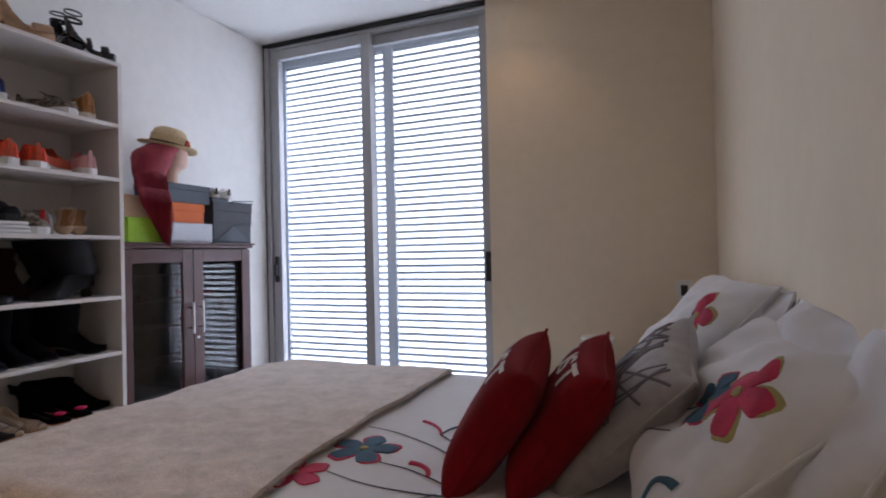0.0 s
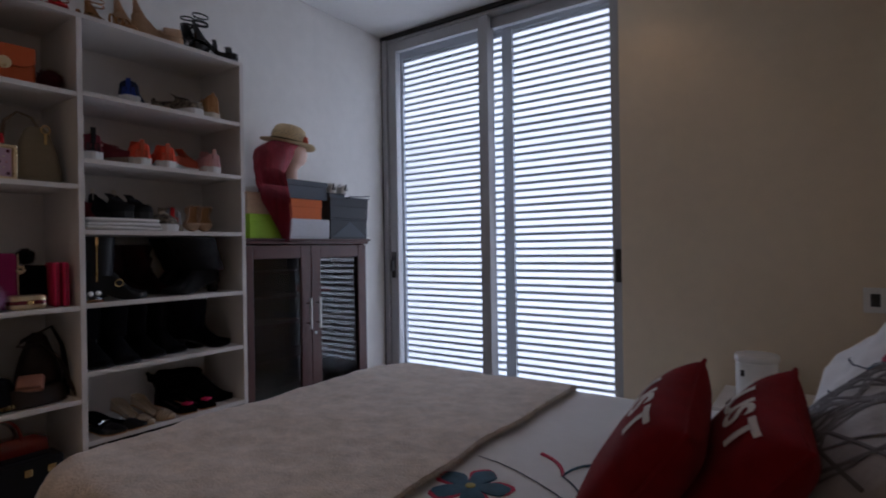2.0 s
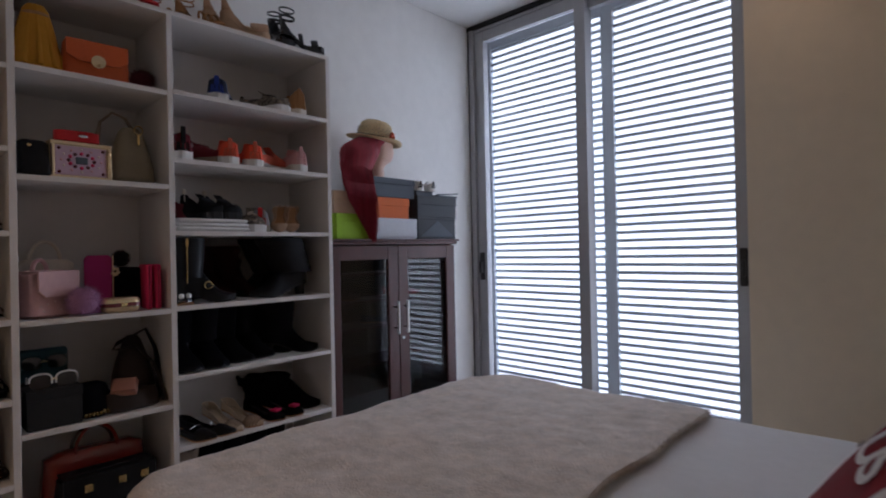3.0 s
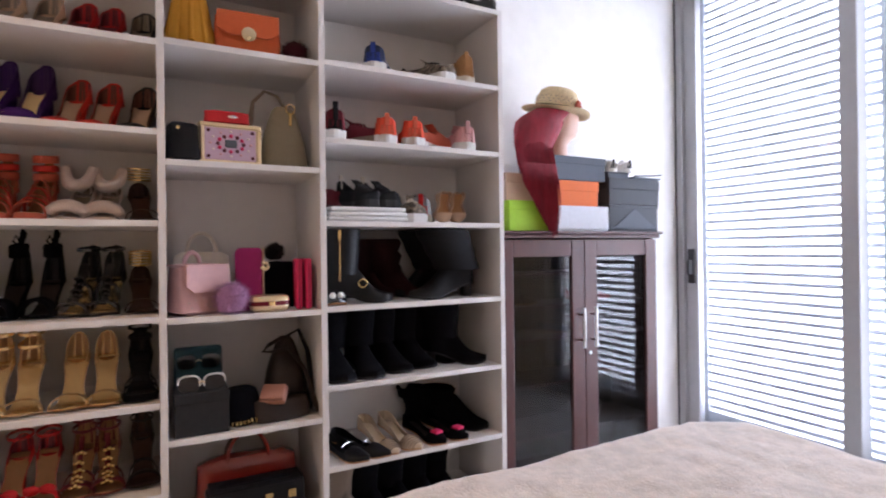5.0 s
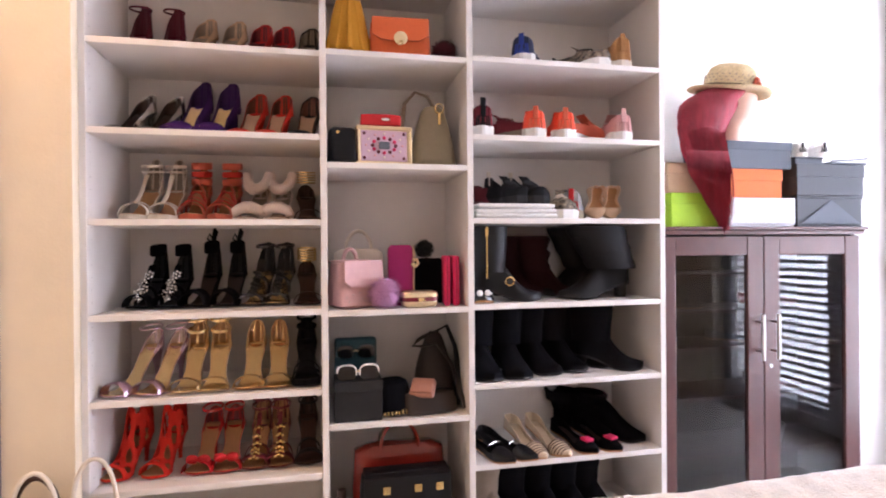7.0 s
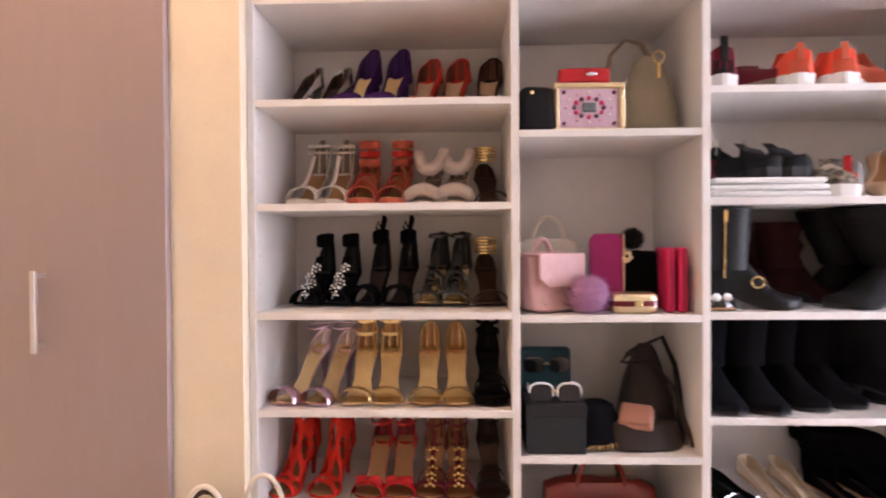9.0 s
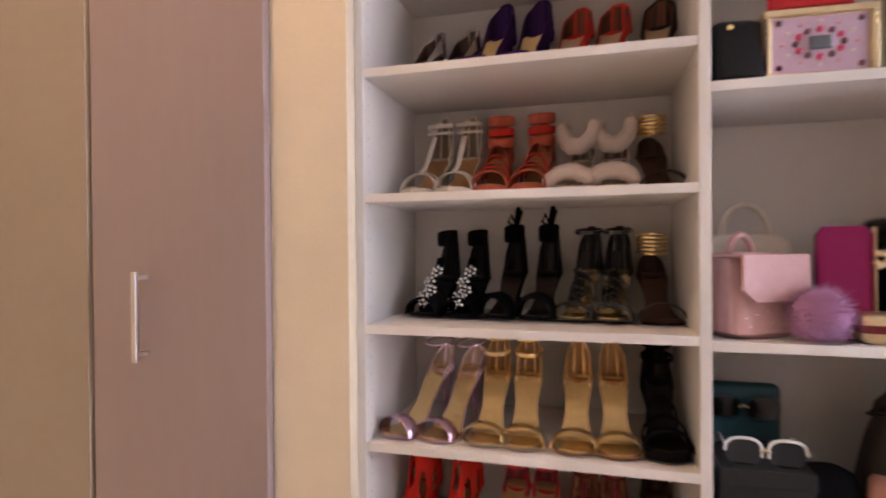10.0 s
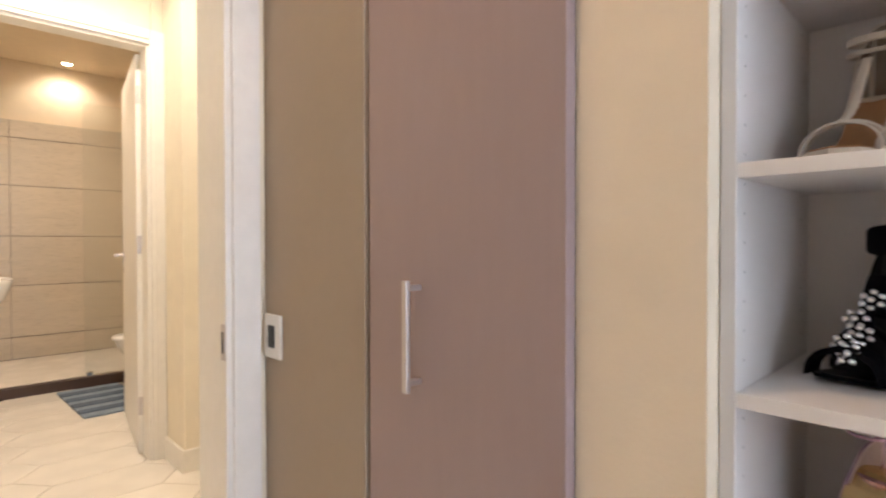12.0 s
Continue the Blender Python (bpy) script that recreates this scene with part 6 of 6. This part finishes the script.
magenta = bag("magenta_wallet", pose(-2.60, 0.832, M3, 0, 0, -14), "tall magenta wallet with gold edge", 0.085, 0.035, 0.202, "magenta", "leather", 1.0, 0.0, squash=9, category="wallet")
part("edge", box(-0.018, 0.018, 0.043, 0.046, 0.0, 0.2, 0.001), M["pale_gold"], magenta)
for k in range(6):
    part("bead", ball(0.007, (0.022, 0.052 + 0.008 * math.cos(k), 0.14 + 0.012 * math.sin(k * 2)), 1), M["pale_gold"], magenta, "", 60)
black = bag("black_evening_bag", pose(-2.67, 0.93, M3), "black evening bag with a silver clasp", 0.14, 0.08, 0.155, "jet", "suede", 0.92, 0.05, squash=4)
part("frame", tube([(0.0, -0.06, 0.15), (0.0, 0.0, 0.158), (0.0, 0.06, 0.15)], 0.004, n=6), M["chrome"], black, "", 60)
puff(pose(-2.70, 0.93, M3 + 0.158), "black fluffy pompom on the bag", 0.035, "black")
clutch = thing("gold_clutch", pose(-2.545, 0.885, M3, 0, 0, 4), "oval gold clutch with a dark red band", "clutch bag")
part("shell", loft([ellipse(0, 0, z, a, b, 28, 3.5) for z, a, b in ((0.0, 0.022, 0.048), (0.004, 0.028, 0.056), (0.012, 0.031, 0.060), (0.040, 0.031, 0.060), (0.048, 0.028, 0.056), (0.052, 0.02, 0.046))]), M["pale_gold"], clutch, "", 50)
part("band", loft([ellipse(0, 0, z, 0.0318, 0.061, 28, 3.5) for z in (0.019, 0.033)]), paint("wine", "patent"), clutch, "dark red band", 50)
part("clasp", box(0.03, 0.036, -0.01, 0.01, 0.02, 0.032, 0.002), M["gold"], clutch)
for y, a, c in ((0.985, -8, "hotpink"), (1.012, -4, "hotpink")):
    ob = thing("long_wallet", pose(-2.59, y, M3, 0, 0, a), "raspberry pink leather wallet standing on end", "wallet", "raspberry wallets")
    part("cover", box(-0.09, 0.055, -0.011, 0.011, 0, 0.165, 0.008, segments=3), paint(c, "leather"), ob, "", 50)
    part("fold", box(-0.085, 0.057, -0.001, 0.001, 0.004, 0.161), paint("wine", "leather"), ob)

glasses_box = thing("black_box", pose(-2.575, 0.685, M4), "matt black gift box with a closed lid", "box")
part("carton", box(-0.06, 0.06, -0.074, 0.074, 0, 0.10, 0.002), paint("jet", "card"), glasses_box)
part("lid", box(-0.062, 0.062, -0.076, 0.076, 0.095, 0.126, 0.002), paint("black", "card"), glasses_box)


def sunglasses(m, label, rim, lens, half_rim=False):
    ob = thing("sunglasses", m, label, "sunglasses")
    for s in (-1, 1):
        pts = [(0, s * (0.035 + 0.030 * math.copysign(abs(math.cos(a)) ** 0.7, math.cos(a))), 0.03 + 0.024 * math.copysign(abs(math.sin(a)) ** 0.8, math.sin(a))) for a in np.linspace(0, 2 * math.pi, 22, endpoint=False)]
        part("rim", tube(pts[:13] if half_rim else pts, 0.0032, n=6, closed=not half_rim, up=(1, 0, 0)), rim, ob, "", 60)
        part("lens", loft([[(x + dx, y, z) for x, y, z in pts] for dx in (-0.001, 0.001)]), lens, ob)
        part("temple", tube([(0, s * 0.065, 0.042), (-0.06, s * 0.062, 0.04), (-0.10, s * 0.058, 0.012)], 0.0028, n=6), rim, ob, "", 60)
    part("bridge", tube([(0, -0.008, 0.032), (0.003, 0, 0.036), (0, 0.008, 0.032)], 0.003, n=6), M["pale_gold"], ob, "", 60)
    return ob


sunglasses(pose(-2.53, 0.685, M4 + 0.1215), "white-rimmed sunglasses resting on the black box", paint("white", "patent"), paint("jet", "patent"), True)
teal = thing("eyewear_case", pose(-2.70, 0.685, M4), "dark teal eyewear case standing open", "case")
part("shell", box(-0.02, 0.02, -0.072, 0.072, 0, 0.235, 0.012, segments=3), paint("teal", "leather"), teal, "", 50)
part("shelf_lip", box(0.02, 0.05, -0.07, 0.07, 0.0, 0.13, 0.008), paint("black", "leather"), teal)
sunglasses(pose(-2.672, 0.685, M4 + 0.16), "teal-rimmed sunglasses on the open case", paint("teal", "patent"), paint("jet", "patent"))
chain = bag("black_pouch", pose(-2.60, 0.80, M4, 0, 0, 12), "black soft pouch with a gold chain", 0.13, 0.15, 0.11, "jet", "suede", 0.7, 0.1, squash=2.6)
for k in range(7):
    part("link", tube([(0.078 + 0.006 * math.sin(a), -0.05 + 0.012 * k, 0.018 + 0.006 * math.cos(a)) for a in np.linspace(0, 2 * math.pi, 10, endpoint=False)], 0.0018, n=5, closed=True), M["gold"], chain, "", 60)
brown = bag("brown_shoulder_bag", pose(-2.67, 0.955, M4, 0, 0, 0), "dark brown slouched shoulder bag with hanging straps", 0.15, 0.16, 0.25, "coffee", "leather", 0.30, 0.18, squash=2.4)
part("strap", tube([(0.02, -0.02, 0.245), (0.06, -0.06, 0.235), (0.075, -0.085, 0.215), (0.06, -0.055, 0.21), (0.05, 0.0, 0.215), (0.07, 0.05, 0.15), (0.10, 0.07, 0.06), (0.12, 0.085, 0.008)], 0.011, n=8, flat=0.4), paint("coffee", "leather"), brown, "", 60)
part("strap", tube([(-0.02, 0.0, 0.24), (0.01, 0.045, 0.27), (0.03, 0.07, 0.2), (0.05, 0.08, 0.1), (0.09, 0.06, 0.012)], 0.012, n=8, flat=0.4), paint("jet", "leather"), brown, "", 60)
monogram = bag("slouch_bag", pose(-2.58, 0.92, M4, 0, 0, 8), "brown soft bag lying at the front", 0.19, 0.11, 0.07, "coffee", "leather", 0.9, 0.05, squash=3)
peach = thing("peach_pouch", pose(-2.565, 0.90, M4 + 0.072, 0, 38, -25), "peach printed pouch lying on the brown bag", "pouch")
part("pouch_body", box(-0.034, 0.034, -0.042, 0.042, 0.0, 0.02, 0.009, segments=3), paint("dusk", "leather"), peach, "", 50)
part("pouch_fold", box(-0.030, 0.028, -0.038, 0.038, 0.0202, 0.030, 0.005), paint("dusk", "matte"), peach, "", 50)

redb = bag("red_handbag", pose(-2.68, 0.83, M5), "red patent handbag with tall round handles", 0.32, 0.12, 0.25, "brick", "patent", 0.95, 0.03, loops=((0.13, 0.09, 0.006, 0.03, "brick"), (0.13, 0.075, 0.006, -0.03, "brown")), squash=5)
blackb = bag("black_handbag", pose(-2.565, 0.84, M5), "black handbag with gold turn locks", 0.30, 0.10, 0.205, "jet", "leather", 0.97, 0.02, flap="jet", squash=6)
for y in (-0.07, 0.03, 0.1):
    part("turn_lock", box(0.058, 0.066, y - 0.012, y + 0.012, 0.15, 0.175, 0.002), M["gold"], blackb, "gold turn lock")
bottle = thing("amber_bottle", pose(-2.57, 0.632, M5), "small brown bottle on the bottom shelf", "bottle")
part("glass", lathe([(0.02, 0), (0.023, 0.004), (0.023, 0.09), (0.012, 0.11), (0.012, 0.125)], 20), paint("tan", "patent"), bottle, "", 40)
part("cap", lathe([(0.014, 0.1255), (0.014, 0.15), (0.012, 0.152)], 20), paint("brown", "rubber"), bottle, "", 40)

tote = thing("tote_bag", pose(-2.395, -0.10, 0, 0, 0, 0), "black tote bag with cream loop handles on the floor", "tote bag")
part("body", soft_box(0.26, 0.12, 0.355, 0.95, 0.03, squash=5), paint("jet", "leather"), tote, "", 50)
for x, y, c, r, rise in ((0.0, -0.055, "cream", 0.0062, 0.15), (-0.03, 0.075, "cream", 0.0062, 0.165), (-0.02, -0.06, "brown", 0.0075, 0.13)):
    part("handle", tube([(x, y - 0.055 * math.cos(math.pi * k / 14), 0.335 + rise * math.sin(math.pi * k / 14) ** 0.8) for k in range(15)], r, n=8, up=(1, 0, 0)), paint(c, "leather"), tote, "", 50)

# Things seen dimly inside the glazed cabinet
for y, z, c in ((2.36, 0.814, "red"), (2.20, 0.674, "navy"), (2.47, 0.674, "charcoal"), (1.93, 0.814, "brown"), (2.38, 0.484, "wine")):
    flat(pose(-2.70, y, z + 0.0005, 0, 0, 70), "flat shoe kept behind the cabinet glass", "shoes in the cabinet", c, "taupe")
ob = thing("wire_basket", pose(-2.69, 2.33, 0.2645), "small white wire basket in the cabinet", "basket")
for k in range(6):
    part("hoop", tube([((0.05 + 0.003 * k) * math.cos(a), (0.07 + 0.003 * k) * math.sin(a), 0.004 + 0.013 * k) for a in np.linspace(0, 2 * math.pi, 20, endpoint=False)], 0.0022, n=5, closed=True), paint("white", "rubber"), ob, "", 60)


# Fuzzy edge and pile of the blanket
def pile():
    bm = bmesh.new()

    def tuft(p, d, size):
        side = Vector((random.uniform(-1, 1), random.uniform(-1, 1), 0)).normalized() * 0.0016
        bm.faces.new([bm.verts.new(q) for q in (p - side, p + side, p + d * size)])
    for _ in range(5200):
        y = random.uniform(BY0 - 0.05, BY1 + 0.1)
        x = BLANKET_EDGE + blanket_edge(y) + random.uniform(-0.012, 0.004)
        p = drape(x, y, BTOP + 0.022, 0.07, 0.17) + Vector((0, 0, random.uniform(-0.012, 0.002)))
        tuft(p, Vector((random.uniform(0.2, 1.0), random.uniform(-0.8, 0.8), random.uniform(-0.3, 0.6))), random.uniform(0.008, 0.018))
    return bm


pile_part = part("fur_edge", pile(), M["fur_tip"], blanket)
tagged(pile_part, "", "", "", "stuff")

lay_tiles()
